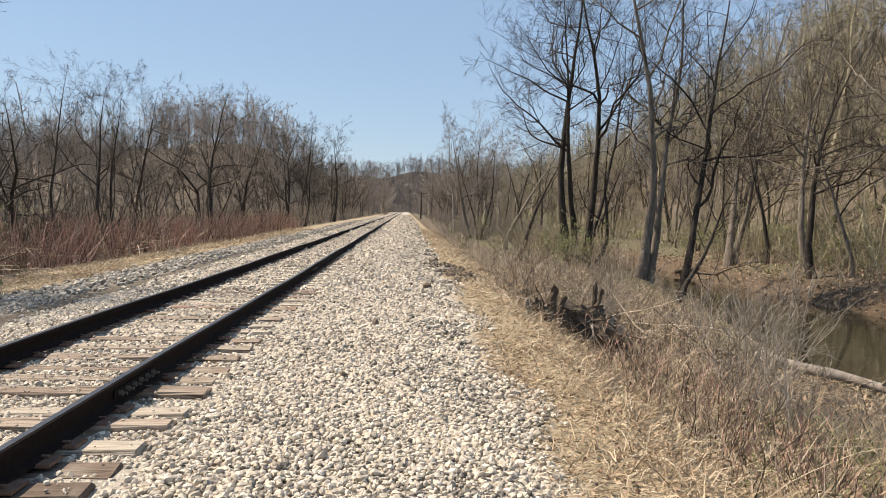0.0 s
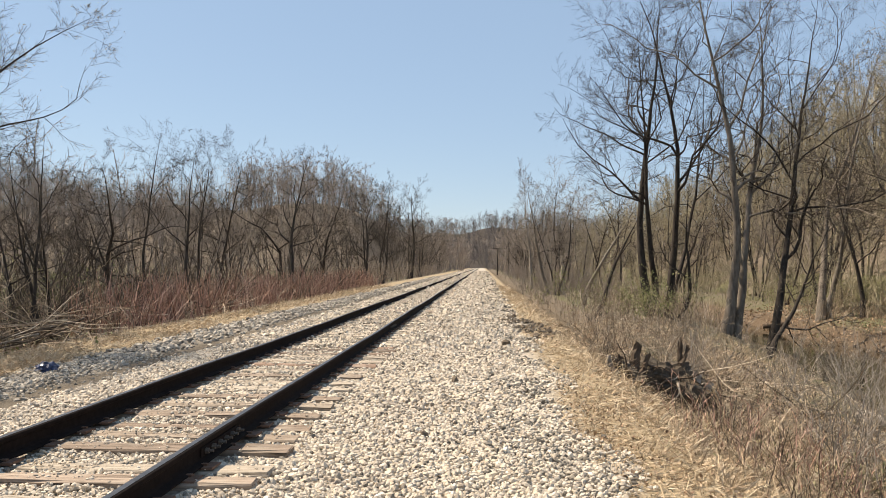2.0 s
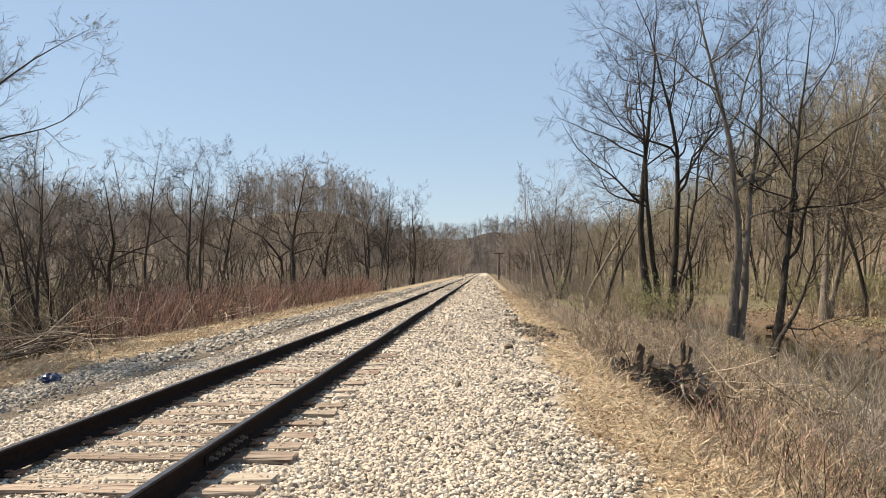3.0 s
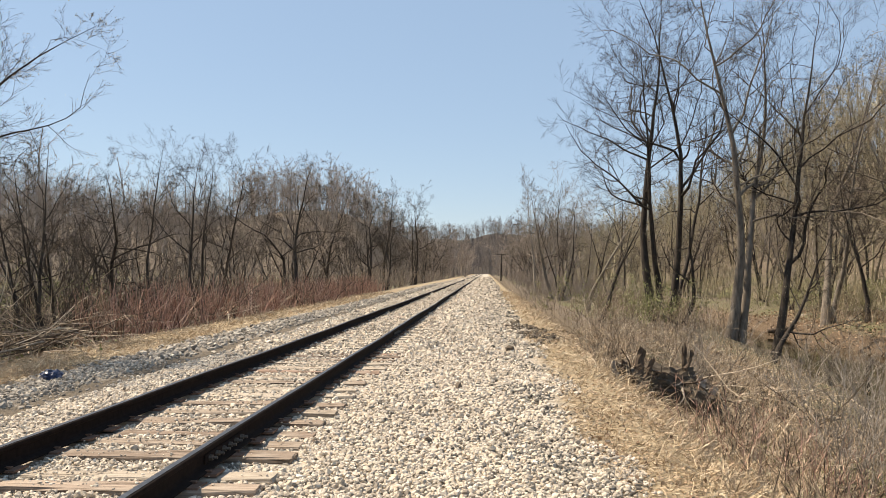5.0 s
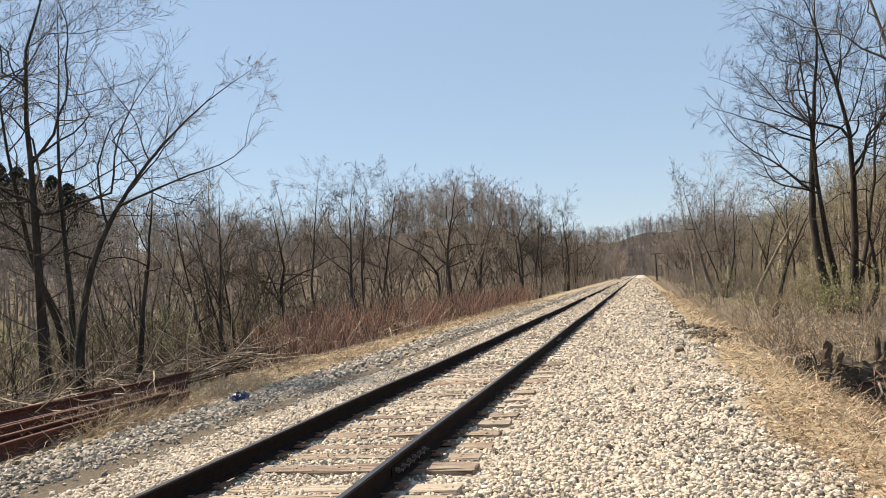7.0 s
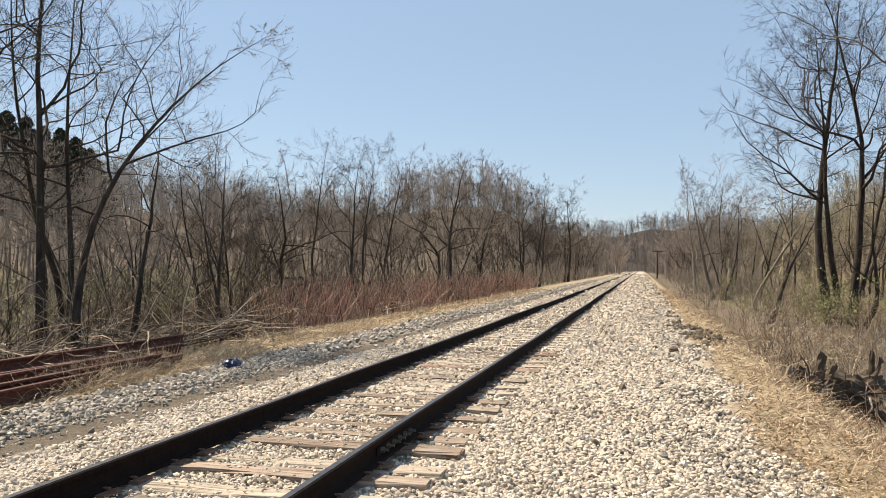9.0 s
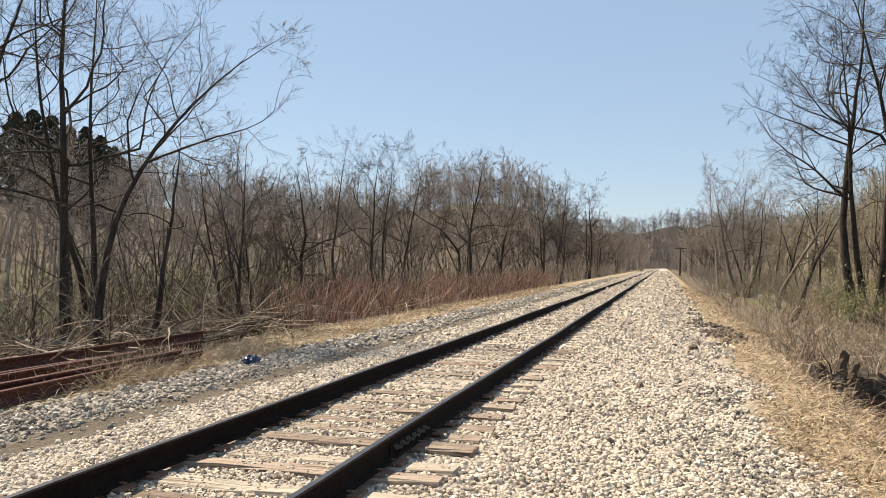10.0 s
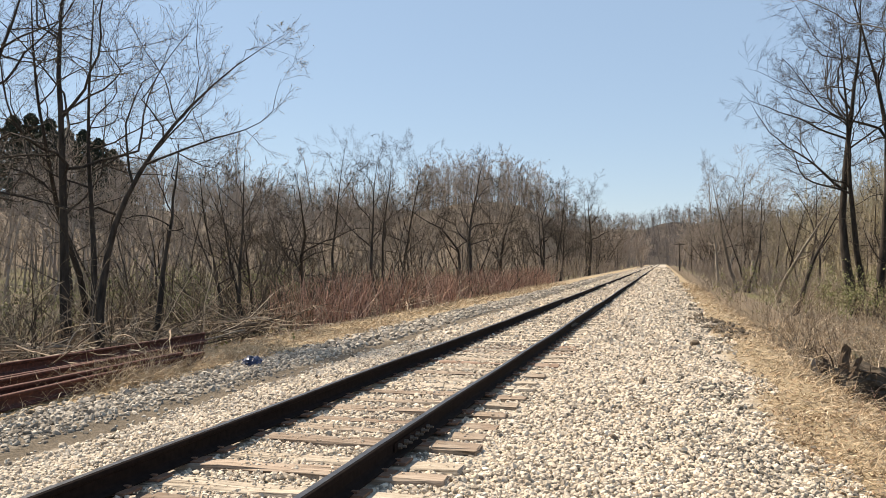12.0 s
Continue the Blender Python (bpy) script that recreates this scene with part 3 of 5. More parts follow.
def hero_levels(kids=(12, 9, 6, 4), t0=0.3, a=(28, 62), limb=0.5, wob=0.065, least=0.005, bow=(0, 0), up=0.05):
    """Trunk, limbs, branches, twigs and the finest sprays of a crooked bare tree."""
    levels = [lv(14, wob, up, 0.035, 9, kids[0], t0, 0.98, a[0], a[1], limb, 0.58, 0, 0.35, 0.42),
              lv(11, 0.16, 0.065, 0.14, 6, kids[1], 0.16, 1.0, 32, 68, 0.4, 0.62, 0, 0, 0.45),
              lv(6, 0.13, 0.06, 0.22, 4, kids[2] + 1, 0.12, 1.0, 24, 52, 0.5, 0.6, least * 0.8, 0, 0.45),
              lv(3, 0.1, 0.05, 0.4, 3, kids[3] + 1, 0.15, 1.0, 20, 45, 0.62, 0.8, least * 0.6, 0, 0.35),
              lv(1, 0.12, 0.02, 0.5, 1)]
    levels[0]["bow"], levels[0]["kink"], levels[1]["kink"], levels[2]["kink"] = bow, 0.15, 0.3, 0.25
    return levels


def tree_meshes(name, seed, stems, levels, bark, twig, buds=0.0, bud_size=0.011, split=True, limbs=()):
    """Meshes of a bare tree: stems are rows of (x, y, lean x, lean y, height, radius) at its base."""
    rng = np.random.default_rng(seed)
    st = np.array(stems, float)
    aim = unit(np.stack([st[:, 2], st[:, 3], np.ones(len(st))], -1))
    runs = grow(rng, np.stack([st[:, 0], st[:, 1], np.full(len(st), -0.15)], -1), aim, st[:, 4], st[:, 5], levels, limbs)
    out = []
    for part_name, (pts, rad, sides) in zip(("trunk", "limb"), runs[:2 if split else 1]):
        for i in range(len(pts)):
            p = Pile()
            tubes(p, pts[i:i + 1], rad[i:i + 1], sides)
            out.append((part_name, p.mesh(name + "_" + part_name, bark, True), ""))
    p = Pile()
    for pts, rad, sides in runs[2 if split else 1:]:
        tubes(p, pts, rad, sides)
    out.append(("crown", p.mesh(name + "_crown", twig), "stuff"))
    if buds:
        tips = np.concatenate([r[0][:, 1:].reshape(-1, 3) for r in runs[-2:]])
        tips = tips[rng.uniform(0, 1, len(tips)) < buds]
        p = Pile()
        flakes(p, rng, tips + rng.normal(0, bud_size, tips.shape), np.full(len(tips), bud_size))
        out.append(("spring_growth", p.mesh(name + "_growth", BUDS), "stuff"))
    return out


def plant(name, x, y, meshes, label, group="", turn=0.0, scale=1.0, sink=0.0, kind=""):
    ob = empty(name, Matrix.LocRotScale((x, y, float(height(x, y)) - sink), Euler((0, 0, turn)), (scale,) * 3), label, "tree", group, kind)
    for part_name, me, part_kind in meshes:
        tagged(part(part_name, me, ob), kind=part_kind)
    return ob


def hero(x, y, seed, stems, label, levels=None, bark=None, buds=0.0, twig=None, bud_size=0.011, limbs=()):
    plant("bare_tree", x, y, tree_meshes("bare_tree", seed, stems, levels or hero_levels(), bark or BARK, twig or TWIG, buds, bud_size, True, limbs), label)


def build_hero_trees():
    # beside the river
    hero(7.9, 37.2, 101, [(0, 0, -0.19, -0.04, 15.5, 0.215), (0.45, 0.3, -0.2, -0.03, 13.5, 0.16), (0.95, 0.25, -0.02, 0, 16.0, 0.19)], "tall dark-barked bare tree with three close trunks above the river bank", hero_levels((11, 10, 7, 4), 0.36, (30, 70), 0.4, 0.05, 0.006, (0.012, 0)),
         limbs=((0, 0.36, -0.93, -0.26, 0.28, 5.6, 0.5), (0, 0.5, -0.95, -0.27, 0.25, 5.2, 0.5), (0, 0.58, -0.7, -0.2, 0.75, 5.4, 0.6), (1, 0.62, -0.75, 0.1, 0.7, 4.6, 0.6), (2, 0.4, 0.6, 0.15, 0.75, 5.5, 0.65), (2, 0.48, -0.55, -0.1, 0.85, 6.2, 0.7)))
    hero(9.3, 39.4, 102, [(0, 0, 0.03, 0.0, 13, 0.13)], "straight dark-barked bare tree with upswept limbs", hero_levels((10, 8, 6, 4), 0.4))
    hero(10.6, 34.6, 103, [(0, 0, 0.16, 0.0, 17.0, 0.225), (0.5, 0.2, 0.22, 0, 15, 0.19)], "large bare tree with pale grey bark and spreading limbs", hero_levels((10, 10, 7, 4), 0.34, (35, 80), 0.42, 0.055, 0.006, (-0.012, 0)), PALEBARK, 0.2,
         limbs=((0, 0.34, -0.75, -0.1, 0.7, 5.5, 0.5), (0, 0.45, -0.6, 0.1, 0.85, 5.5, 0.55), (0, 0.4, 0.8, 0.1, 0.5, 4.5, 0.45), (1, 0.42, 0.75, -0.1, 0.6, 6.0, 0.6), (1, 0.5, -0.5, 0.2, 0.9, 5.0, 0.55)))
    hero(12.0, 33.2, 104, [(0, 0, 0.17, 0.0, 16.5, 0.17)], "bare grey tree leaning towards the river with fine buds", hero_levels((11, 10, 7, 4), 0.34, (35, 75), 0.42, 0.05), BARK, 0.25,
         limbs=((0, 0.24, 0.85, -0.05, 0.75, 6.0, 0.7), (0, 0.3, -0.7, 0.0, 0.6, 3.6, 0.4), (0, 0.37, 0.95, 0.0, 0.38, 7.0, 0.55)))
    hero(10.9, 30.5, 105, [(0, 0, 0.3, -0.02, 6.5, 0.11)], "crooked dark bare tree bending low beside the river", hero_levels((12, 9, 6, 4), 0.2, (45, 85), 0.5, 0.13), BARK, 0.2)
    hero(4.9, 34.0, 106, [(0, 0, 0.5, 0.0, 5.2, 0.13)], "dead leaning trunk propped against its neighbours", hero_levels((4, 3, 2, 2), 0.5), BARK)
    hero(9.0, 36.5, 107, [(0, 0, 0.75, 0.0, 6.5, 0.12)], "low bare tree leaning far over the brush", hero_levels((9, 7, 5, 4), 0.3), BARK)
    hero(19.6, 36.5, 108, [(0, 0, -0.16, 0.0, 12.5, 0.2)], "bare tree leaning from the far river bank", hero_levels((12, 9, 6, 4), 0.32, (40, 80)), BARK,
         limbs=((0, 0.45, -0.8, -0.2, 0.4, 6.0, 0.5), (0, 0.38, 0.8, 0.0, 0.5, 4.0, 0.4)))
    hero(18.8, 44.5, 136, [(0, 0, -0.05, 0.0, 17, 0.22), (0.5, 0.3, 0.1, 0, 15, 0.16)], "tall spreading bare tree on the far river bank", hero_levels((10, 8, 6, 3), 0.3, (32, 70), 0.46, 0.06, 0.007), PALEBARK, 0.25)
    hero(20.9, 39.8, 137, [(0, 0, -0.08, 0.0, 16, 0.19)], "tall grey bare tree above the muddy bank", hero_levels((9, 8, 6, 3), 0.3, (35, 75), 0.46, 0.06, 0.007), PALEBARK, 0.3, MIDTWIG)
    hero(22.3, 33.5, 109, [(0, 0, -0.05, 0.0, 11, 0.14)], "bare tree standing on the far river bank", hero_levels((11, 8, 6, 4)), BARK, 0.2)
    hero(20.4, 43.0, 110, [(0, 0, 0.03, 0.0, 9, 0.14)], "slender bare tree above a muddy bank", hero_levels((11, 8, 6, 4)), BARK)
    hero(19.9, 26.5, 111, [(0, 0, -0.3, 0.05, 13, 0.2)], "bare riverside tree with pale limbs reaching over the water", hero_levels((12, 9, 7, 4), 0.4, (45, 80), 0.5), PALEBARK, 0.2,
         limbs=((0, 0.5, -0.98, 0.1, -0.12, 8.5, 0.55), (0, 0.64, -0.9, 0.1, 0.35, 7.0, 0.55), (0, 0.4, -0.9, 0.2, 0.2, 5.5, 0.4)))
    hero(5.1, 60.0, 112, [(0, 0, -0.16, 0.0, 8.5, 0.17), (0.4, 0, 0.25, 0, 6, 0.11)], "pale-barked bare tree forking low above the bank", hero_levels((10, 8, 6, 4)), PALEBARK)
    hero(5.8, 45.0, 113, [(0, 0, 0.02, 0.0, 8.0, 0.12)], "slim grey bare tree among the brush", hero_levels((10, 8, 6, 4)), PALEBARK)
    hero(4.8, 76.0, 114, [(0, 0, -0.05, 0, 10.5, 0.15), (0.9, 0.3, 0.1, 0, 10, 0.13), (1.9, 1.0, 0.05, 0, 10, 0.12)], "bare tree with a wide feathery crown of fine twigs", hero_levels((14, 10, 7, 3), 0.25, (25, 55), 0.42, 0.05, 0.009), DRIFT, 0, MIDTWIG)
    # beside the access strip
    hero(-13.2, 15.0, 121, [(0, 0, -0.04, 0.0, 12, 0.13), (0.3, 0.3, 0.06, 0, 10.5, 0.09)], "tall dark bare tree at the edge of the woods", hero_levels((12, 9, 6, 4), 0.32, (35, 80), 0.42, 0.04), BARK, 0.2, None, 0.007,
         limbs=((0, 0.42, -0.9, -0.2, 0.35, 4.5, 0.45), (0, 0.5, 0.8, 0.2, 0.55, 4.2, 0.45), (1, 0.5, 0.75, 0.25, 0.6, 4.0, 0.5)))
    hero(-11.2, 13.7, 122, [(0, 0, -0.24, 0.0, 8.6, 0.1)], "bare tree leaning over the grass with budding twigs", hero_levels((6, 8, 6, 3), 0.42, (25, 60), 0.34, 0.035, 0.0045, (0.1, 0.03), -0.005), BARK, 0.55, None, 0.008,
         limbs=((0, 0.52, 0.96, 0.27, 0.12, 3.9, 0.65), (0, 0.6, -0.05, 0.0, 1.0, 2.6, 0.55), (0, 0.66, 0.55, 0.2, 0.8, 2.8, 0.55)))
    hero(-10.9, 14.9, 123, [(0, 0, 0.1, 0.05, 5.8, 0.085)], "broken bare tree with stubby dead branches", hero_levels((7, 5, 4, 2), 0.4), BARK)
    hero(-14.6, 17.5, 132, [(0, 0, 0.05, 0.0, 10.5, 0.1)], "dark bare tree with a straight slim trunk", hero_levels((12, 8, 7, 4), 0.3, (35, 70), 0.42), BARK, 0.2, None, 0.008)
    hero(-15.4, 12.9, 131, [(0, 0, 0.02, 0.1, 11, 0.15)], "bare tree with long low arching branches", hero_levels((9, 8, 6, 3), 0.25, (45, 85), 0.45), BARK, 0.2, None, 0.007,
         limbs=((0, 0.36, 0.95, 0.25, 0.25, 4.0, 0.5), (0, 0.5, 0.7, 0.2, 0.7, 5.0, 0.7), (0, 0.28, 0.95, 0.1, 0.1, 3.5, 0.4)))
    hero(-10.8, 18.2, 124, [(-0.25, 0, -0.06, 0, 5.2, 0.055), (0, 0.1, 0.03, 0, 5.8, 0.065), (0.25, 0, 0.0, 0, 5.0, 0.05)], "clump of three dark upright young stems", hero_levels((8, 7, 5, 3), 0.25, (30, 65), 0.4, 0.05), BARK)
    hero(-11.8, 24.4, 226, [(0, 0, 0.12, 0, 5.6, 0.1), (-0.2, 0.1, -0.3, 0, 4.2, 0.07)], "crooked bare tree with snapped-off stems", hero_levels((11, 8, 6, 4), 0.22, (40, 80), 0.44, 0.1), BARK,
         limbs=((0, 0.45, 0.85, 0.3, 0.6, 3.2, 0.7), (0, 0.3, 0.9, 0.2, 0.2, 2.6, 0.5)))
    hero(-10.5, 27.8, 126, [(0, 0, -0.02, 0, 6.6, 0.09), (0.05, 0, 0.2, 0, 6.2, 0.075)], "bare tree forking into a vase of slim stems", hero_levels((9, 8, 6, 4), 0.4, (28, 55), 0.38, 0.045), BARK,
         limbs=((0, 0.12, -0.95, -0.25, 0.55, 3.2, 0.55), (0, 0.16, 0.9, 0.25, 0.5, 2.4, 0.5), (0, 0.42, -0.6, -0.1, 0.9, 3.0, 0.6)))
    hero(-13.3, 31.0, 127, [(0, 0, 0.0, 0, 8.0, 0.085)], "slender bare tree with a feathery top", hero_levels((12, 8, 6, 4), 0.4, (25, 55), 0.36), BARK)
    hero(-10.8, 43.8, 128, [(0, 0, 0.02, 0, 9.0, 0.15), (-0.2, 0, -0.3, 0, 8.2, 0.11)], "bare tree with two wide-forking trunks", hero_levels((11, 9, 6, 4), 0.3, (30, 65), 0.42), BARK,
         limbs=((0, 0.36, 0.85, 0.2, 0.45, 4.2, 0.5), (0, 0.45, 0.6, 0.2, 0.85, 4.5, 0.6)))
    hero(-12.6, 37.0, 133, [(0, 0, -0.03, 0, 7.5, 0.1)], "small dark bare tree behind the canes", hero_levels((11, 8, 6, 4), 0.25, (35, 75), 0.44), BARK)
    hero(-11.5, 56.0, 134, [(0, 0, 0.04, 0, 8.5, 0.14), (0.2, 0, -0.15, 0, 7.5, 0.1)], "bare tree spreading above the canes", hero_levels((12, 9, 6, 4), 0.25, (35, 75), 0.46), BARK)
    hero(-10.4, 69.3, 129, [(0, 0, 0.03, 0, 9.6, 0.17), (0.3, 0, -0.15, 0, 8, 0.12)], "spreading bare tree at the edge of the clearing", hero_levels((12, 10, 6, 4), 0.25, (35, 75), 0.46, 0.06, 0.007), BARK)
    hero(-11.0, 84.0, 135, [(0, 0, -0.04, 0, 10.5, 0.19), (0.3, 0, 0.2, 0, 9, 0.13)], "old bare tree with heavy crooked limbs", hero_levels((13, 10, 6, 4), 0.25, (35, 75), 0.46, 0.06, 0.008), BARK)
    hero(-9.9, 109.0, 130, [(0, 0, 0.0, 0, 12.5, 0.2)], "tall bare tree standing over the woods", hero_levels((13, 9, 6, 4), 0.3, (35, 70), 0.4, 0.05, 0.01), BARK)
    # a broken snag
    p = Pile()
    pts = np.array([[(0, 0, -0.2), (0.02, 0, 0.8), (0.0, 0.02, 1.6), (0.03, 0.0, 2.3)]])
    tubes(p, pts, np.array([[0.24, 0.2, 0.18, 0.11]]), 9)
    s = empty("tree_snag", pose(6.1, 59.7, float(height(6.1, 59.7))), "bleached broken tree snag standing in the brush", "dead tree")
    part("trunk", p.mesh("snag_trunk", DRIFT, True), s)


build_hero_trees()


def clumped(rng, x0, x1, y0, y1, n, spread):
    """Points gathered in loose clumps."""
    k = max(n // 14, 1)
    cx, cy = rng.uniform(x0, x1, k), rng.uniform(y0, y1, k)
    i = rng.integers(0, k, n)
    return cx[i] + rng.normal(0, spread, n), cy[i] + rng.normal(0, spread, n)


def wood_levels(twig):
    levels = [lv(10, 0.075, 0.035, 0.04, 6, 11, 0.25, 0.96, 28, 60, 0.46, 0.54, 0, 0.4, 0.4),
              lv(6, 0.22, 0.06, 0.22, 4, 7, 0.2, 1.0, 30, 65, 0.42, 0.6, twig, 0, 0.4),
              lv(3, 0.13, 0.05, 0.4, 3, 7, 0.12, 1.0, 22, 48, 0.56, 0.6, twig * 0.5, 0, 0.4),
              lv(1, 0.12, 0.04, 0.5, 1)]
    levels[0]["kink"], levels[1]["kink"] = 0.2, 0.3
    return levels


FAR_LV = [lv(6, 0.08, 0.03, 0.2, 3, 9, 0.28, 0.98, 28, 62, 0.4, 0.5),
          lv(3, 0.24, 0.08, 0.3, 3, 6, 0.15, 1.0, 28, 62, 0.45, 0.9, 0.026),
          lv(1, 0.2, 0.05, 0.5, 1, 5, 0.15, 1.0, 25, 60, 0.62, 0.9, 0.015),
          lv(1, 0.2, 0.05, 0.5, 1)]


def build_woods():
    rng = np.random.default_rng(55)
    kinds = []
    for k in range(8):
        fork = k % 3 == 0
        stems = [(0, 0, rng.normal(0, 0.06), rng.normal(0, 0.06), 10.5, 0.12)]
        if fork:
            stems.append((0.25, 0.1, rng.normal(0.2, 0.08), rng.normal(0, 0.1), 9.0, 0.09))
        kinds.append(tree_meshes("woodland_tree", 300 + k, stems, wood_levels(0.011), PALEBARK if k == 5 else BARK, TWIG if k % 2 else MIDTWIG, split=False))
    labels = ["slim bare woodland tree with dark bark", "bare woodland tree with ascending grey branches", "forked bare woodland tree in the valley", "pale-barked bare woodland tree with fine brown twigs"]
    spots = []
    for x0, x1, y0, y1, n, s0, s1 in ((-34, -14.5, 18, 70, 46, 0.45, 0.75), (-60, -14, 70, 200, 60, 0.6, 0.95), (-14.5, -10.5, 34, 190, 30, 0.45, 0.72), (-16, -10.8, 20, 60, 18, 0.42, 0.68), (-14, -10, 105, 165, 14, 0.85, 1.1), (-22, -12, 165, 230, 18, 1.1, 1.4), (5.5, 13, 48, 190, 48, 0.75, 1.15), (20.5, 46, 34, 110, 84, 0.7, 1.2), (14, 40, 110, 200, 18, 0.8, 1.1)):
        for _ in range(n):
            x, y = rng.uniform(x0, x1), rng.uniform(y0, y1)
            if all((x - a) ** 2 + (y - b) ** 2 > 2.0 for a, b, c in spots):
                spots.append((x, y, rng.uniform(s0, s1)))
    for x, y, s in spots:
        k = int(rng.integers(0, 8))
        plant("woodland_tree", x, y, kinds[k], labels[2 if k % 3 == 0 else 3 if k == 5 else k % 2], "bare trees of the valley woods", rng.uniform(0, 6.28), s, 0.1)
    # the far woods on the hillsides
    far = []
    for k in range(12):
        r = np.random.default_rng(400 + k)
        broad = [dict(q) for q in FAR_LV]
        if k > 7:                       # for the most distant ridges
            broad[0]["t0"], broad[0]["kids"], broad[1]["least"], broad[2]["least"] = 0.15, 10, 0.055, 0.035
            broad[0]["short"], broad[2]["kids"] = 0.35, 4
        runs = grow(r, np.zeros((1, 3)), np.array([[r.normal(0, 0.05), r.normal(0, 0.05), 1]]), np.array([12.0]), np.array([0.14]), broad)
        p = Pile()
        for pts, rad, sides in runs:
            tubes(p, pts, rad, sides)
        far.append((np.concatenate(p.v), np.concatenate(p.f[:2]), np.concatenate(p.f[2:])))
    pile, east, ridge, sapling = Pile(), Pile(), Pile(), Pile()
    for x0, x1, y0, y1, n, tall in ((-190, -34, 60, 300, 850, 1.08), (-70, -6, 200, 300, 160, 1.0), (5.5, 40, 200, 300, 170, 1.1), (16, 46, 95, 200, 110, 1.05), (-110, -34, 22, 75, 230, 0.8), (-70, -9, 290, 480, 210, 1.0), (5.5, 60, 290, 480, 190, 1.0), (-85, 120, 465, 690, 900, 1.05), (30, 110, 24, 210, 850, 1.15), (36, 130, 200, 420, 330, 1.0), (-200, -70, 330, 480, 110, 1.0), (21, 34, 26, 60, 26, 0.75)):
        xs, ys = rng.uniform(x0, x1, n), rng.uniform(y0, y1, n)
        zs = height(xs, ys)
        for x, y, z in zip(xs, ys, zs):
            v, f4, f3 = far[int(rng.integers(0, 8)) if math.hypot(x, y) < 210 else int(rng.integers(8, 12))]
            a, s = rng.uniform(0, 6.28), rng.uniform(0.7, 1.2) * tall
            m = np.array([[math.cos(a), -math.sin(a), 0], [math.sin(a), math.cos(a), 0], [0, 0, 1]]) * s
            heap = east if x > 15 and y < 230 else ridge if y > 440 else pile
            c = heap.count
            heap.add(v @ m.T + np.array([x, y, z - 0.2]), f4)
            heap.f.append(f3 + c)
    # saplings and undergrowth through all the woods
    for x0, x1, y0, y1, n, tall, wide in ((-40, -12, 10, 70, 1700, 1.8, 0.009), (-95, -34, 20, 90, 800, 3.0, 0.02), (-90, -12, 70, 200, 1200, 3.2, 0.024), (-11.5, -9.6, 60, 200, 260, 2.0, 0.022), (21, 50, 26, 110, 1900, 3.4, 0.018), (5, 14, 50, 200, 500, 2.6, 0.022), (14, 40, 90, 230, 700, 3.4, 0.03), (40, 100, 40, 220, 1300, 4.0, 0.035), (-85, 120, 455, 670, 800, 5.0, 0.08)):
        xs, ys = clumped(rng, x0, x1, y0, y1, n, 1.2)
        ok = ((xs < near_edge(ys) - 0.4) | (xs > far_edge(ys) + 0.8)) & ((xs < -9.3) | (xs > 4))
        xs, ys = xs[ok], ys[ok]
        n = len(xs)
        runs = grow(rng, np.stack([xs, ys, height(xs, ys) - 0.05], -1), np.stack([rng.normal(0, 0.25, n), rng.normal(0, 0.25, n), np.ones(n)], -1), tall * rng.uniform(0.35, 1.2, n), np.full(n, wide),
                    [lv(2, 0.15, 0.05, 0.4, 3, 9, 0.1, 1.0, 20, 70, 0.5, 0.8, wide * 0.7), lv(1, 0.15, 0.05, 0.5, 1, 2, 0.2, 1.0, 20, 60, 0.7, 0.9, wide * 0.5), lv(1, 0.2, 0.05, 0.5, 1)])
        for r in runs:
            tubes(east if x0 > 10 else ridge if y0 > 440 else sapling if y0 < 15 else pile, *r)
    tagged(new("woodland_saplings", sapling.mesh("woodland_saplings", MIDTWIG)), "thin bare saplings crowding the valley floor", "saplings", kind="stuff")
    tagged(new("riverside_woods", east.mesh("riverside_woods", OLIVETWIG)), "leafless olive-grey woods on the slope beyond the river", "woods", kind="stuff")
    tagged(new("ridge_woods", ridge.mesh("ridge_woods", RIDGETWIG)), "leafless woods along the distant ridge, haze put into their grey-brown colour", "woods", kind="stuff")
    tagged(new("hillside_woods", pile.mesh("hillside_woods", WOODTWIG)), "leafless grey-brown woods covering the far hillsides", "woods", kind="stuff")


build_woods()


def build_conifers():
    rng = np.random.default_rng(66)
    for az, d, h in ((-44.6, 160, 17), (-43.6, 162, 18), (-42.5, 158, 17.5), (-41.5, 160, 16.5), (-40.5, 158, 16.5), (-39.6, 160, 15.5), (-38.7, 158, 14)):
        x, y = d * math.sin(radians(az)), d * math.cos(radians(az))
        tr, cr = Pile(), Pile()
        tubes(tr, np.array([[(0, 0, 0), (0, 0, h * 0.5), (0, 0, h)]]), np.array([[0.22, 0.15, 0.02]]), 6)
        n = 1500
        t = rng.uniform(0.08, 1, n)
        r = (1 - t) ** 0.6 * 6.6 * (0.55 + 0.45 * np.sqrt(rng.uniform(0, 1, n))) * (0.8 + 0.25 * np.sin(t * 60)) + 0.1
        a = rng.uniform(0, 6.28, n)
        flakes(cr, rng, np.stack([r * np.cos(a), r * np.sin(a), t * h - r * 0.25], -1), np.full(n, 0.34), 0.4, 1.5)
        c = empty("conifer", pose(x, y, float(height(x, y)) + 2.5), "dark evergreen conifer standing on the hillside woods", "tree", "conifers on the hill")
        c.location.z = float(height(x, y)) - 0.1
        part("trunk", tr.mesh("conifer_trunk", BARK, True), c)
        part("crown", cr.mesh("conifer_crown", NEEDLE), c, "dense dark green needles")


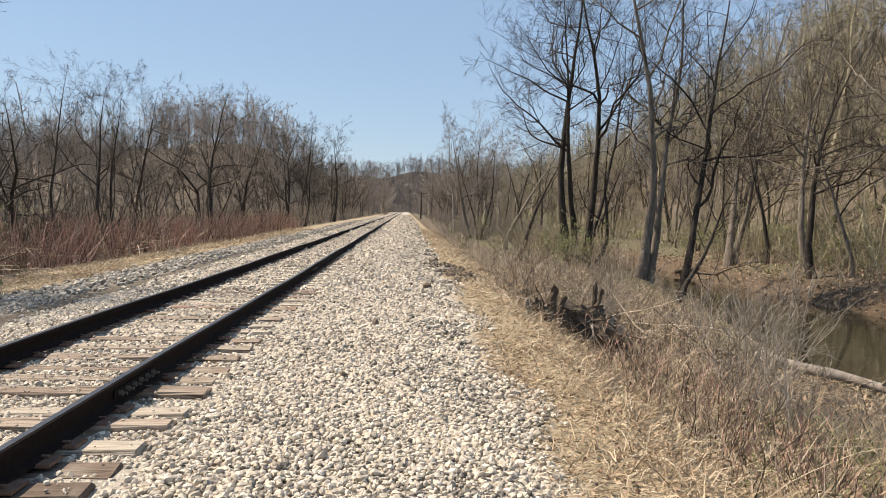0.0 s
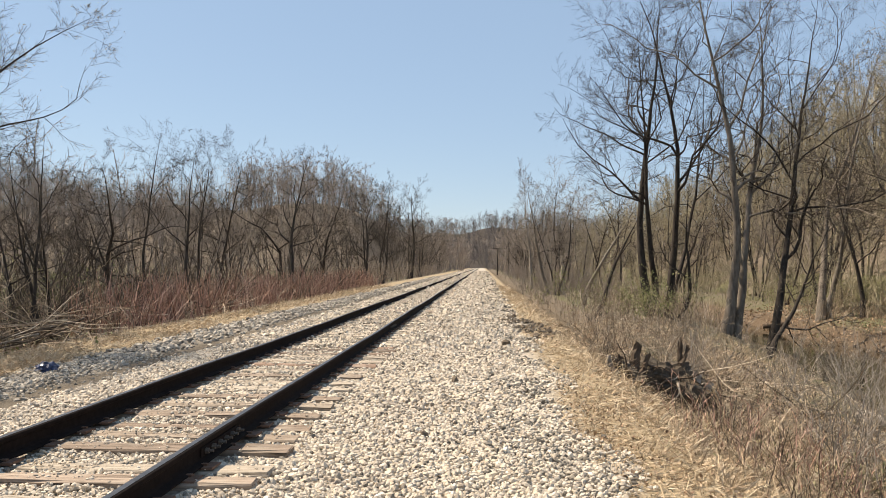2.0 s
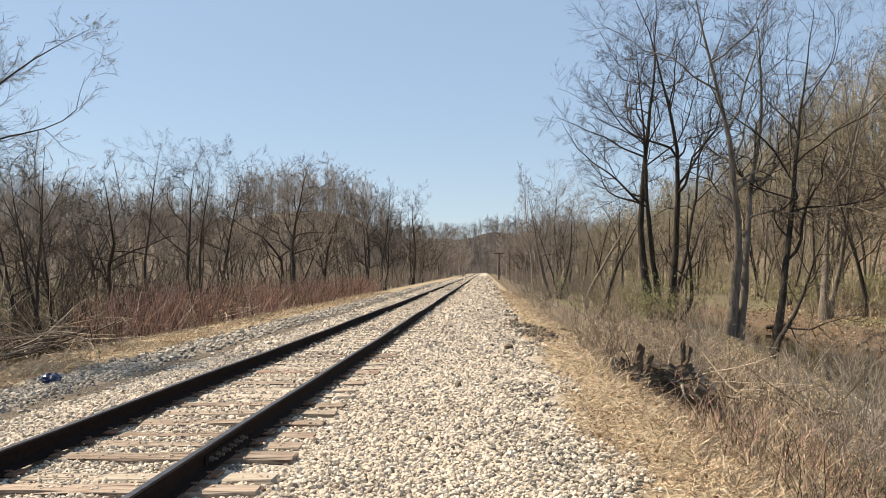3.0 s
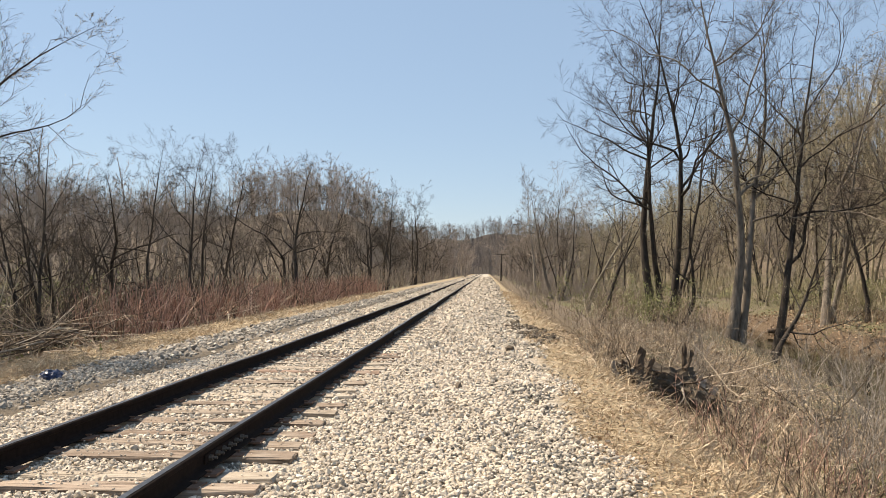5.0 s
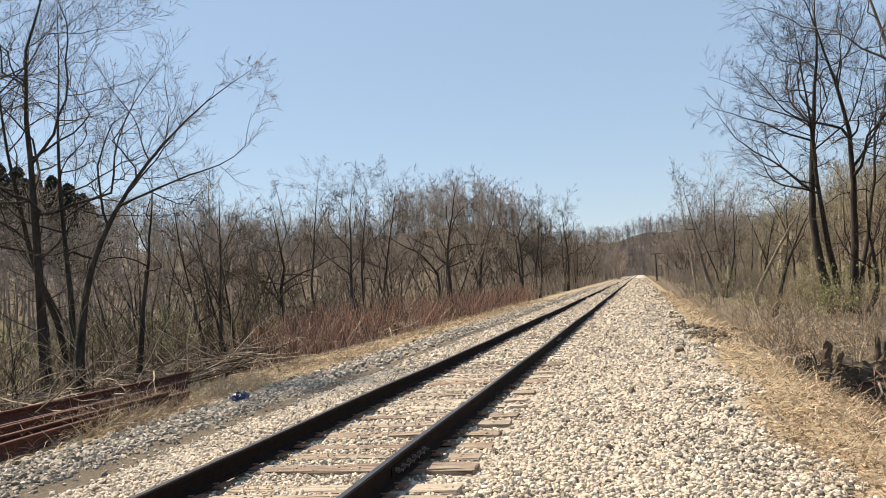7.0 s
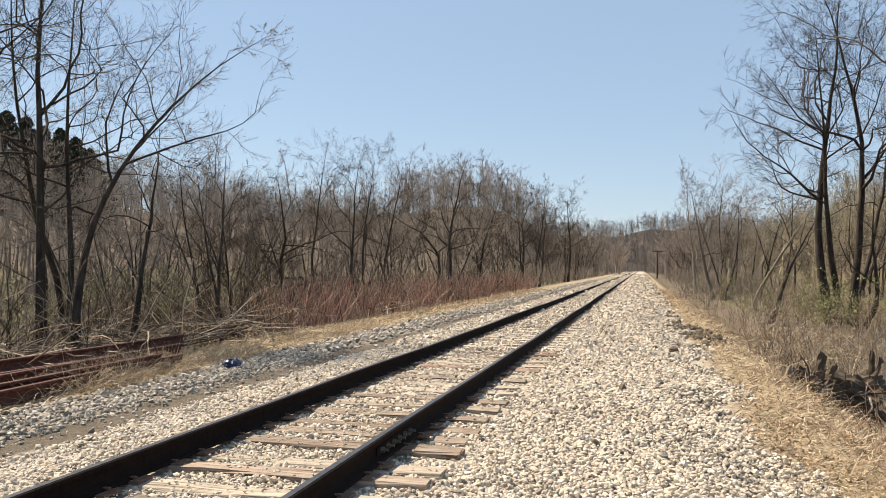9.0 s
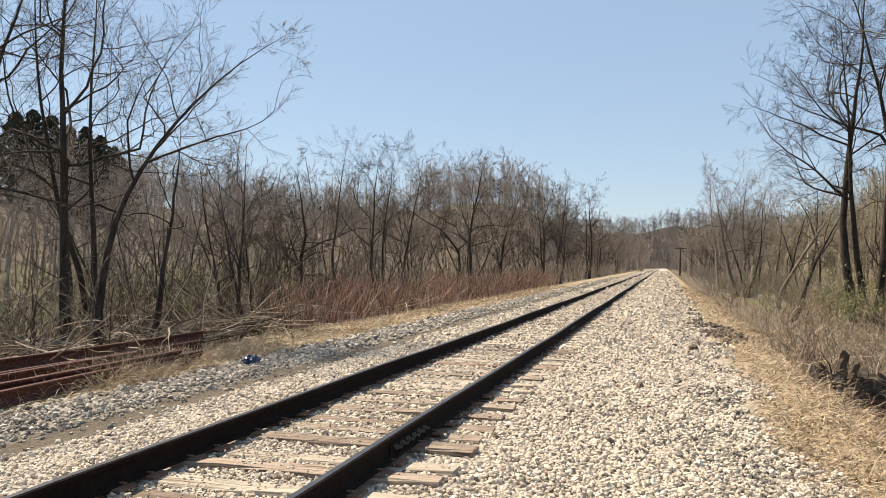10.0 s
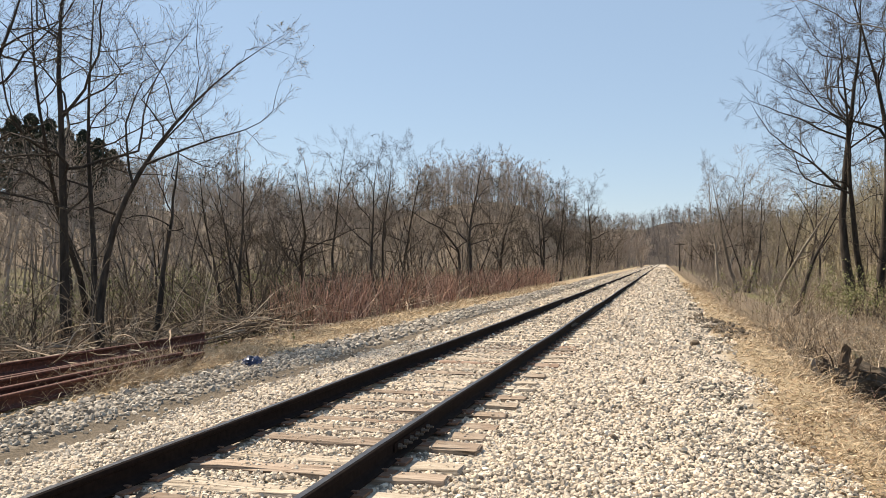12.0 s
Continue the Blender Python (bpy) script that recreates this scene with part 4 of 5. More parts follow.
build_conifers()


# ---- brush, canes and grass ----
def stems_of(rng, x, y, tall, lean, radius, levels, pile, bias=(0, 0)):
    n = len(x)
    start = np.stack([x, y, height(x, y) - 0.03], -1)
    aim = np.stack([rng.normal(bias[0], lean, n), rng.normal(bias[1], lean, n), np.ones(n)], -1)
    runs = grow(rng, start, aim, tall, np.full(n, radius) * rng.uniform(0.7, 1.3, n), levels)
    for pts, rad, sides in runs:
        tubes(pile, pts, rad, sides)
    return runs


def blades(pile, rng, x, y, length, width, upright, bias=(0.0, 0.0)):
    """Bent grass blades of two quads each."""
    n = len(x)
    base = np.stack([x, y, height(x, y) - 0.01], -1)
    d = unit(np.stack([rng.normal(bias[0], 1, n), rng.normal(bias[1], 1, n), np.abs(rng.normal(upright, 0.35, n))], -1))
    side = unit(np.cross(d, rng.normal(0, 1, (n, 3)))) * (width * rng.uniform(0.6, 1.4, n))[:, None]
    l = length[:, None]
    mid = base + d * l * 0.55
    tip = mid + unit(d + np.array([0, 0, -0.55]) + rng.normal(0, 0.25, (n, 3))) * l * 0.5
    gz = height(tip[:, 0], tip[:, 1]) + 0.012
    tip[:, 2] = np.maximum(tip[:, 2], gz)
    q = np.stack([base - side, base + side, mid + side * 0.8, mid - side * 0.8, tip], 1)
    i = np.arange(n * 5).reshape(n, 5)
    pile.add(q.reshape(-1, 3), i[:, [0, 1, 2, 3]])
    pile.f.append(i[:, [3, 2, 4]] + pile.count - n * 5)


CANE_LV = [lv(4, 0.09, 0.02, 0.45, 3, 4, 0.35, 1.0, 20, 55, 0.32, 0.9, 0.005), lv(1, 0.15, 0.05, 0.5, 1)]
BRUSH_LV = [lv(6, 0.13, 0.02, 0.3, 4, 5, 0.2, 1.0, 25, 65, 0.45, 0.65, 0.005), lv(3, 0.17, 0.04, 0.4, 3, 4, 0.15, 1.0, 25, 60, 0.5, 0.8, 0.004), lv(1, 0.2, 0.02, 0.5, 1)]
STEM_LV = [lv(6, 0.1, -0.1, 0.3, 3, 3, 0.6, 1.0, 15, 50, 0.2, 0.9, 0.003), lv(1, 0.2, -0.1, 0.5, 1)]
SHRUB_LV = [lv(7, 0.12, 0.02, 0.3, 4, 8, 0.2, 1.0, 25, 55, 0.42, 0.6, 0.004), lv(3, 0.2, 0.04, 0.4, 3, 5, 0.15, 1.0, 25, 60, 0.5, 0.8, 0.003), lv(1, 0.2, 0.02, 0.5, 1)]
STALK_LV = [lv(4, 0.15, -0.02, 0.4, 3, 6, 0.25, 1.0, 20, 60, 0.35, 0.9, 0.003), lv(1, 0.2, -0.05, 0.5, 1)]


def clear(x, y):
    """Away from the root wad and the line of sight over the slope in front of it."""
    return (np.hypot(x - 3.2, (y - 13.2) * 0.7) > 0.55) & ~((x < 3.0) & (y > 10.5) & (y < 13.2))


def build_brush():
    rng = np.random.default_rng(77)
    # red canes along the access strip
    p = Pile()
    x, y = clumped(rng, -11.6, -8.9, 20, 66, 4200, 0.42)
    keep = x < -8.5
    x, y = x[keep], y[keep]
    stand = 0.55 + 0.45 * np.sin(y * 0.9 + 2 * np.sin(x * 1.7)) * np.sin(y * 0.37 + 1)
    stems_of(rng, x, y, rng.uniform(0.5, 1.9, len(x)) * (0.6 + 0.4 * smooth(-8.6, -9.6, x)) * (0.7 + 0.4 * stand), 0.28, 0.0125, CANE_LV, p)
    tagged(new("cane_thicket", p.mesh("cane_thicket", CANE)), "dense thicket of dry red-brown canes beside the track", "thicket", kind="stuff")
    # brush on the side of the woods
    p = Pile()
    x, y = clumped(rng, -17, -9.8, 8, 45, 950, 0.6)
    stems_of(rng, x, y, rng.uniform(0.6, 2.4, len(x)), 0.5, 0.014, BRUSH_LV, p)
    x, y = clumped(rng, -11.2, -9.2, 20, 60, 260, 0.5)
    stems_of(rng, x, y, rng.uniform(0.6, 1.9, len(x)), 0.45, 0.014, BRUSH_LV, p)
    x, y = clumped(rng, -16, -9.6, 45, 150, 330, 0.7)
    stems_of(rng, x, y, rng.uniform(1.2, 3.0, len(x)), 0.3, 0.014, BRUSH_LV, p)
    tagged(new("woodland_brush", p.mesh("woodland_brush", STALK)), "tangled leafless brush and saplings at the woods' edge", "brush", kind="stuff")
    p = Pile()
    x, y = clumped(rng, -18, -10.0, 8, 30, 540, 0.7)
    stems_of(rng, x, y, rng.uniform(0.8, 3.0, len(x)), 0.5, 0.017, BRUSH_LV, p)
    x, y = clumped(rng, -13, -9.6, 28, 62, 260, 0.6)
    stems_of(rng, x, y, rng.uniform(0.8, 2.4, len(x)), 0.4, 0.017, BRUSH_LV, p)
    tagged(new("undergrowth", p.mesh("undergrowth", TWIG)), "dark tangled bare undergrowth below the woodland trees", "brush", kind="stuff")
    # a clump of red stalks near the ballast
    p = Pile()
    x, y = clumped(rng, 2.6, 4.4, 5.2, 10.0, 190, 0.35)
    keep = x > 2.3
    x, y = x[keep], y[keep]
    stems_of(rng, x, y, rng.uniform(0.3, 0.95, len(x)), 0.3, 0.004, CANE_LV, p)
    tagged(new("weed_stalks", p.mesh("red_stalks", CANE)), "clump of dry brown weed stalks on the slope", "weeds", kind="stuff")
    # long dead grass stems arching over the slope
    p = Pile()
    x, y = clumped(rng, 2.4, 6.5, 3.6, 15, 620, 0.4)
    keep = (x > 2.1) & clear(x, y)
    x, y = x[keep], y[keep]
    stems_of(rng, x, y, rng.uniform(0.4, 1.3, len(x)), 0.55, 0.0035, STEM_LV, p)
    tagged(new("arching_grass", p.mesh("arching_grass", STRAW)), "long arching stems of dead straw-coloured grass", "grass", kind="stuff")
    # bare shrubs fanning out of the slope
    for cx, cy, m, tall in ((5.3, 11.8, 11, 1.7), (4.7, 10.4, 9, 1.5), (6.6, 13.4, 11, 2.0), (7.6, 15.6, 12, 2.1), (5.0, 9.6, 7, 1.3), (6.9, 17.4, 10, 1.9), (4.6, 16.8, 9, 1.7), (5.4, 19.5, 10, 1.9), (8.9, 19.5, 10, 1.8)):
        q = Pile()
        stems_of(rng, cx + rng.normal(0, 0.14, m), cy + rng.normal(0, 0.14, m), tall * rng.uniform(0.7, 1.3, m), 0.36, 0.011, SHRUB_LV, q)
        tagged(new("bare_shrub", q.mesh("bare_shrub", DRIFT)), "pale grey leafless shrub with stems fanning from one base", "shrub", "bare shrubs on the slope")
    # brush on the slope to the river
    p = Pile()
    x, y = clumped(rng, 2.6, 7.5, 3.5, 20, 1250, 0.4)
    keep = (x > 2.2) & clear(x, y)
    x, y = x[keep], y[keep]
    stems_of(rng, x, y, rng.uniform(0.25, 0.85, len(x)) * (1 - 0.35 * smooth(4, 6, x)), 0.5, 0.005, STALK_LV, p)
    x, y = clumped(rng, 2.7, 9, 15, 40, 560, 0.5)
    keep = (x > 2.4) & clear(x, y) & ((x < 6.3) | (y > 31))
    x, y = x[keep], y[keep]
    stems_of(rng, x, y, rng.uniform(0.6, 1.8, len(x)), 0.3, 0.007, BRUSH_LV, p)
    x, y = clumped(rng, 7.5, 14, 36, 62, 330, 0.6)
    keep = height(x, y) > -1.95
    stems_of(rng, x[keep], y[keep], rng.uniform(0.7, 2.2, int(keep.sum())), 0.3, 0.012, BRUSH_LV, p)
    x, y = clumped(rng, 18.6, 30, 26, 62, 520, 0.9)
    keep = x - far_edge(y) > 0.6
    x, y = x[keep], y[keep]
    stems_of(rng, x, y, rng.uniform(0.6, 2.0, len(x)), 0.35, 0.012, BRUSH_LV, p)
    x, y = clumped(rng, 5.5, 11.5, 12, 34, 620, 0.5)
    keep = (x < near_edge(y) - 0.3) & (x > 5)
    x, y = x[keep], y[keep]
    stems_of(rng, x, y, rng.uniform(0.25, 0.75, len(x)), 0.5, 0.008, STALK_LV, p)
    far = Pile()
    x, y = clumped(rng, 3.2, 13, 40, 150, 850, 0.7)
    keep = x > 2.6
    x, y = x[keep], y[keep]
    stems_of(rng, x, y, rng.uniform(0.8, 2.4, len(x)), 0.28, 0.015, BRUSH_LV, far)
    tagged(new("bank_brush", far.mesh("bank_brush", MIDTWIG)), "grey-brown leafless thicket on the bank beside the track", "brush", kind="stuff")
    q = Pile()
    x, y = clumped(rng, 2.7, 7.0, 4.0, 20, 900, 0.45)
    keep = (x > 2.4) & clear(x, y)
    x, y = x[keep], y[keep]
    stems_of(rng, x, y, rng.uniform(0.2, 0.75, len(x)), 0.55, 0.006, STALK_LV, q)
    tagged(new("dark_weeds", q.mesh("dark_weeds", TWIG)), "dead blackened weeds among the dry stalks", "weeds", kind="stuff")
    tagged(new("slope_brush", p.mesh("slope_brush", STALK)), "dry tan stalks and bare shrubs on the river slope", "brush", kind="stuff")
    # fresh green shrubs
    for k, (cx, cy, n, r) in enumerate(((5.8, 31.5, 1700, 2.2), (8.2, 34.5, 1700, 2.4), (5.0, 41, 900, 2.2), (23.5, 40, 5200, 4.0), (27, 48, 5200, 4.5), (22, 53, 3400, 3.5), (24.5, 32, 4600, 3.5), (29, 37, 4200, 4.0), (23, 46, 3000, 3.0), (9, 48, 900, 2.2), (-13.0, 24, 1200, 1.8), (-18, 22, 3000, 3), (-22, 30, 4000, 4), (-15.5, 16.5, 2200, 2.4), (-12.2, 19.5, 900, 1.2))):
        stem = Pile()
        m = max(int(n / 70), 14)
        a, b = cx + rng.normal(0, 0.5 * r, m), cy + rng.normal(0, 0.5 * r, m)
        runs = stems_of(rng, a, b, rng.uniform(0.8, 2.3, m), 0.25, 0.008, BRUSH_LV, stem)
        tips = np.concatenate([q[0][:, 1:].reshape(-1, 3) for q in runs[-2:]])
        tips = tips[rng.integers(0, len(tips), n)] + rng.normal(0, 0.06, (n, 3))
        leaves = Pile()
        flakes(leaves, rng, tips, np.full(n, 0.016 + 0.0002 * abs(cy)))
        sh = empty("shrub", Matrix(), "low shrub coming into fresh yellow-green leaf", "shrub", "budding shrubs")
        tagged(part("stem_growth", stem.mesh("shrub_stems", STALK), sh), kind="stuff")
        tagged(part("foliage", leaves.mesh("shrub_leaves", GREEN), sh, "small yellow-green spring leaves"), kind="stuff")


build_brush()


def build_grass():
    rng = np.random.default_rng(88)
    p = Pile()
    for x0, x1, y0, y1, per, ln, up in ((0.85, 2.5, 3.2, 9, 3000, 0.085, 0.3), (0.95, 2.6, 9, 22, 650, 0.13, 0.3), (1.1, 2.9, 22, 60, 90, 0.28, 0.5), (-8.8, -6.8, 6, 22, 420, 0.2, 0.4), (-9.0, -7.0, 22, 60, 110, 0.28, 0.5), (2.2, 5.5, 3.2, 14, 420, 0.26, 0.7), (3.5, 10, 12, 32, 80, 0.32, 0.8)):
        x, y = scatter(rng, x0, x1, y0, y1, per)
        thick = 0.5 + 0.5 * np.sin(x * 3.1 + 2 * np.sin(y * 0.8)) * np.sin(y * 1.7 + x)
        keep = rng.uniform(0, 1, len(x)) < (0.25 + 0.75 * thick) * np.where(x > 0, smooth(0.75, 1.15, x), 1)
        x, y = x[keep], y[keep]
        blades(p, rng, x, y, ln * rng.uniform(0.5, 1.6, len(x)), 0.0028 * (1 + 0.05 * y), up, (0.5, -0.3))
    x, y = scatter(rng, 1.0, 3.2, -6, 3.2, 160)
    blades(p, rng, x, y, 0.2 * rng.uniform(0.5, 1.6, len(x)), 0.004, 0.4)
    # tufts
    for cx, cy, n, ln in ((1.85, 4.6, 600, 0.26), (2.05, 6.2, 600, 0.3), (2.1, 8.5, 400, 0.3), (2.3, 12.5, 400, 0.5), (2.5, 16.5, 500, 0.5), (3.1, 5.2, 350, 0.6), (-7.35, 9.4, 1700, 0.5), (-7.6, 10.9, 1300, 0.5), (-7.2, 12.6, 350, 0.45), (-7.6, 8.0, 300, 0.4)):
        x, y = cx + rng.normal(0, 0.28, n), cy + rng.normal(0, 0.5, n)
        blades(p, rng, x, y, ln * rng.uniform(0.4, 1.2, n), 0.0024 * (1 + 0.05 * cy), 0.8)
    tagged(new("dry_grass", p.mesh("dry_grass", STRAW)), "matted straw-coloured dead grass along the ballast", "grass", kind="stuff")
    p = Pile()
    for x0, x1, y0, y1, per, sz in ((1.0, 3.5, 3.2, 12, 90, 0.013), (2.0, 9, 12, 30, 22, 0.03), (-16, -8.8, 8, 35, 22, 0.035), (16.8, 30, 22, 55, 26, 0.05)):
        x, y = scatter(rng, x0, x1, y0, y1, per)
        flakes(p, rng, np.stack([x, y, height(x, y) + 0.02], -1), np.full(len(x), sz), 1.2, 1.4)
    weeds = Pile()
    for cx, cy, r, n in ((4.3, 6.6, 0.7, 900), (5.6, 8.4, 0.9, 1000), (4.8, 10.8, 0.7, 500), (-12.5, 13.5, 1.6, 900), (-14.5, 17.0, 2.2, 1400)):
        x, y = cx + rng.normal(0, r, n), cy + rng.normal(0, r, n)
        flakes(weeds, rng, np.stack([x, y, height(x, y) + rng.uniform(0.01, 0.14, n)], -1), np.full(n, 0.012 + 0.0006 * cy), 0.8, 1.8)
    tagged(new("green_weeds", weeds.mesh("green_weeds", GREEN)), "low sprouting green weeds among dead stalks", "weeds", kind="stuff")
    tagged(new("dead_leaves", p.mesh("dead_leaves", LITTER)), "curled brown dead leaves lying on the ground", "leaves", kind="stuff")


build_grass()


# ---- loose things ----
def log(x, y, z, turn, tilt, length, radius, material, label, seed, stubs=4, name="fallen_log"):
    rng = np.random.default_rng(seed)
    lvls = [lv(10, 0.05, 0.0, 0.55, 9, stubs, 0.2, 0.95, 40, 80, 0.2, 0.4), lv(3, 0.15, 0.05, 0.4, 5)]
    runs = grow(rng, np.zeros((1, 3)), np.array([[1.0, 0, 0]]), np.array([length]), np.array([radius]), lvls)
    ob = empty(name, pose(x, y, z, 0, tilt, turn), label, "log")
    a = Pile()
    tubes(a, runs[0][0], runs[0][1] * (1 + rng.normal(0, 0.07, runs[0][1].shape)), 9)
    k = a.count
    a.f.append(np.arange(9)[None, ::-1])
    a.f.append(np.arange(k - 9, k)[None])
    part("trunk", a.mesh(name + "_trunk", material, True), ob)
    if stubs:
        pts, rad, sides = runs[1]
        for i in range(len(pts)):
            b = Pile()
            tubes(b, pts[i:i + 1], rad[i:i + 1], sides)
            part("branch_stub", b.mesh(name + "_stub", material, True), ob)


def lump(rng, size, rough, seed):
    """A rough clod-like mass."""
    bm = bmesh.new()
    bmesh.ops.create_icosphere(bm, subdivisions=4, radius=1)
    for v in bm.verts:
        q = v.co + Vector((seed, 0, 0))
        k = 1 + rough * (noise.noise(q * 1.6) + 0.6 * noise.noise(q * 4) + 0.35 * noise.noise(q * 9))
        v.co = Vector((v.co.x * size[0] * k, v.co.y * size[1] * k, v.co.z * size[2] * k))
    return bm


def splintered(rng, height_m, radius, lean, sides=11):
    """A broken standing stem, its top torn into points."""
    k = 9
    t = np.linspace(0, 1, k)
    pts = np.stack([lean[0] * t + 0.015 * np.sin(t * 5), lean[1] * t, height_m * t], -1)[None]
    rad = radius * (1 + 0.7 * np.exp(-t * 7) - 0.25 * t) * (1 + rng.normal(0, 0.12, k))
    p = Pile()
    tubes(p, pts, rad[None], sides)
    v = p.v[0].reshape(k, sides, 3)
    v += rng.normal(0, 0.12 * radius, v.shape)
    v[-1, :, 2] += rng.uniform(-0.25, 0.3, sides) * min(height_m, 0.7)
    v[-1, :, :2] += rng.normal(0, 0.25 * radius, (sides, 2))
    p.v[0] = v.reshape(-1, 3)
    p.f.append(np.arange((k - 1) * sides, k * sides)[None])
    return p


def root_wad():
    rng = np.random.default_rng(91)
    ob = empty("root_wad", pose(3.1, 13.5, -0.55), "dark rotting stump with torn upturned roots on the slope", "stump")
    for nm, size, place, sd in (("root_plate", (0.62, 0.34, 0.42), (0.02, 0.15, 0.0), 3), ("earth_clump", (0.48, 0.4, 0.4), (0.5, -0.05, -0.35), 8), ("earth_clump", (0.34, 0.3, 0.26), (-0.5, 0.0, 0.12), 15)):
        me = bm_mesh(lump(rng, size, 0.45, sd), nm, CLOD)
        part(nm, me, ob, "dark peaty soil bound by fine roots").location = place
    for nm, h, r, lean, place, material in (
            ("stump", 0.46, 0.085, (0.1, 0.0), (-0.5, 0.0, 0.22), ROTTEN), ("stump", 0.34, 0.1, (-0.12, 0.05), (-0.62, -0.05, 0.15), ROTTEN), ("stump", 0.34, 0.045, (0.16, -0.05), (-0.4, -0.08, 0.2), ROTTEN),
            ("stump", 0.34, 0.05, (-0.16, -0.06), (-0.74, -0.04, 0.12), DRIFT), ("broken_stem", 0.56, 0.045, (0.05, 0.0), (0.3, 0.1, 0.2), ROTTEN), ("broken_stem", 0.26, 0.03, (0.14, 0.0), (0.33, 0.05, 0.4), ROTTEN),
            ("broken_stem", 0.3, 0.085, (0.05, 0.0), (0.55, -0.05, -0.05), DRIFT), ("broken_stem", 0.2, 0.05, (0.14, -0.05), (0.66, -0.1, -0.1), DRIFT)):
        q = part(nm, splintered(rng, h, r, lean, 13).mesh(nm, material), ob, "bleached splintered stub" if material is DRIFT else "")
        q.location = place
    n = 70
    start = np.stack([rng.uniform(-0.75, 0.85, n), rng.uniform(-0.25, 0.15, n), rng.uniform(-0.35, 0.35, n)], -1)
    start[:, 2] -= 0.3 * start[:, 0]
    runs = grow(rng, start, np.stack([rng.normal(0.1, 0.9, n), rng.normal(-0.6, 0.4, n), rng.normal(0.0, 0.5, n)], -1), rng.uniform(0.25, 0.75, n), rng.uniform(0.01, 0.028, n),
                [lv(6, 0.3, -0.1, 0.25, 5, 4, 0.3, 1.0, 30, 70, 0.45, 0.5), lv(3, 0.3, -0.08, 0.3, 3)])
    for i in range(n):
        p = Pile()
        tubes(p, runs[0][0][i:i + 1], runs[0][1][i:i + 1], 5)
        part("root", p.mesh("root", DRIFT if i % 5 == 0 else ROTTEN, True), ob, "splintered grey-brown root")
    p = Pile()
    tubes(p, *runs[1])
    tagged(part("rootlet_tangle", p.mesh("rootlet_tangle", ROTTEN), ob), kind="stuff")


def brush_pile():
    rng = np.random.default_rng(92)
    p = Pile()
    for x0, x1, y0, y1, n, high in ((-13.5, -9.3, 9.0, 21, 420, 0.7), (3.0, 6.5, 13, 19, 110, 0.4), (-12, -9.2, 21, 34, 160, 0.5)):
        x, y = clumped(rng, x0, x1, y0, y1, n, 0.6)
        start = np.stack([x, y, height(x, y) + rng.uniform(0.02, high, n)], -1)
        a = rng.uniform(0, 6.28, n)
        runs = grow(rng, start, np.stack([np.cos(a), np.sin(a), rng.normal(0.05, 0.25, n)], -1), rng.uniform(0.7, 2.3, n), rng.uniform(0.006, 0.018, n),
                    [lv(5, 0.13, -0.03, 0.35, 3, 4, 0.3, 1.0, 25, 60, 0.35, 0.6), lv(2, 0.2, 0, 0.4, 3)])
        for r in runs:
            tubes(p, *r)
    tagged(new("brush_pile", p.mesh("brush_pile", STALK)), "tangle of dead fallen branches and twigs on the ground", "brush", kind="stuff")


def old_rail(x, y, z, turn, length, seed, label):
    p, _ = rail_mesh("old_rail", RUST, 0, length, 0.5, 1.5, seed)
    ob = new("old_rail", p.mesh("old_rail", RUST))
    ob.matrix_world = pose(x, y, z, 0, 0, turn)
    tagged(ob, label, "rail", "discarded rails")


def utility_pole():
    x, y = 3.75, 200.0
    z = float(height(x, y))
    ob = empty("utility_pole", pose(x, y, z, 0, 1.0, 0), "old dark wooden utility pole with a single crossarm", "utility pole")
    p = Pile()
    tubes(p, np.array([[(0, 0, -0.3), (0, 0, 3.5), (0, 0, 7.0)]]), np.array([[0.2, 0.18, 0.15]]), 10)
    p.f.append(np.arange(20, 30)[None])
    part("pole", p.mesh("pole", POLEWOOD, True), ob)
    rng = np.random.default_rng(3)
    arm = part("crossarm", bm_mesh(worn_box(rng, 2.4, 0.14, 0.18, 0.004), "crossarm", POLEWOOD), ob)
    arm.location = (0, -0.2, 6.75)
    for k in range(4):
        q = Pile()
        tubes(q, np.array([[(0, 0, 0), (0, 0, 0.1), (0, 0, 0.16)]]), np.array([[0.03, 0.05, 0.02]]), 7)
        ins = part("insulator", q.mesh("insulator", GALV, True), arm)
        ins.location = (-1.05 + 0.7 * k, 0, 0)


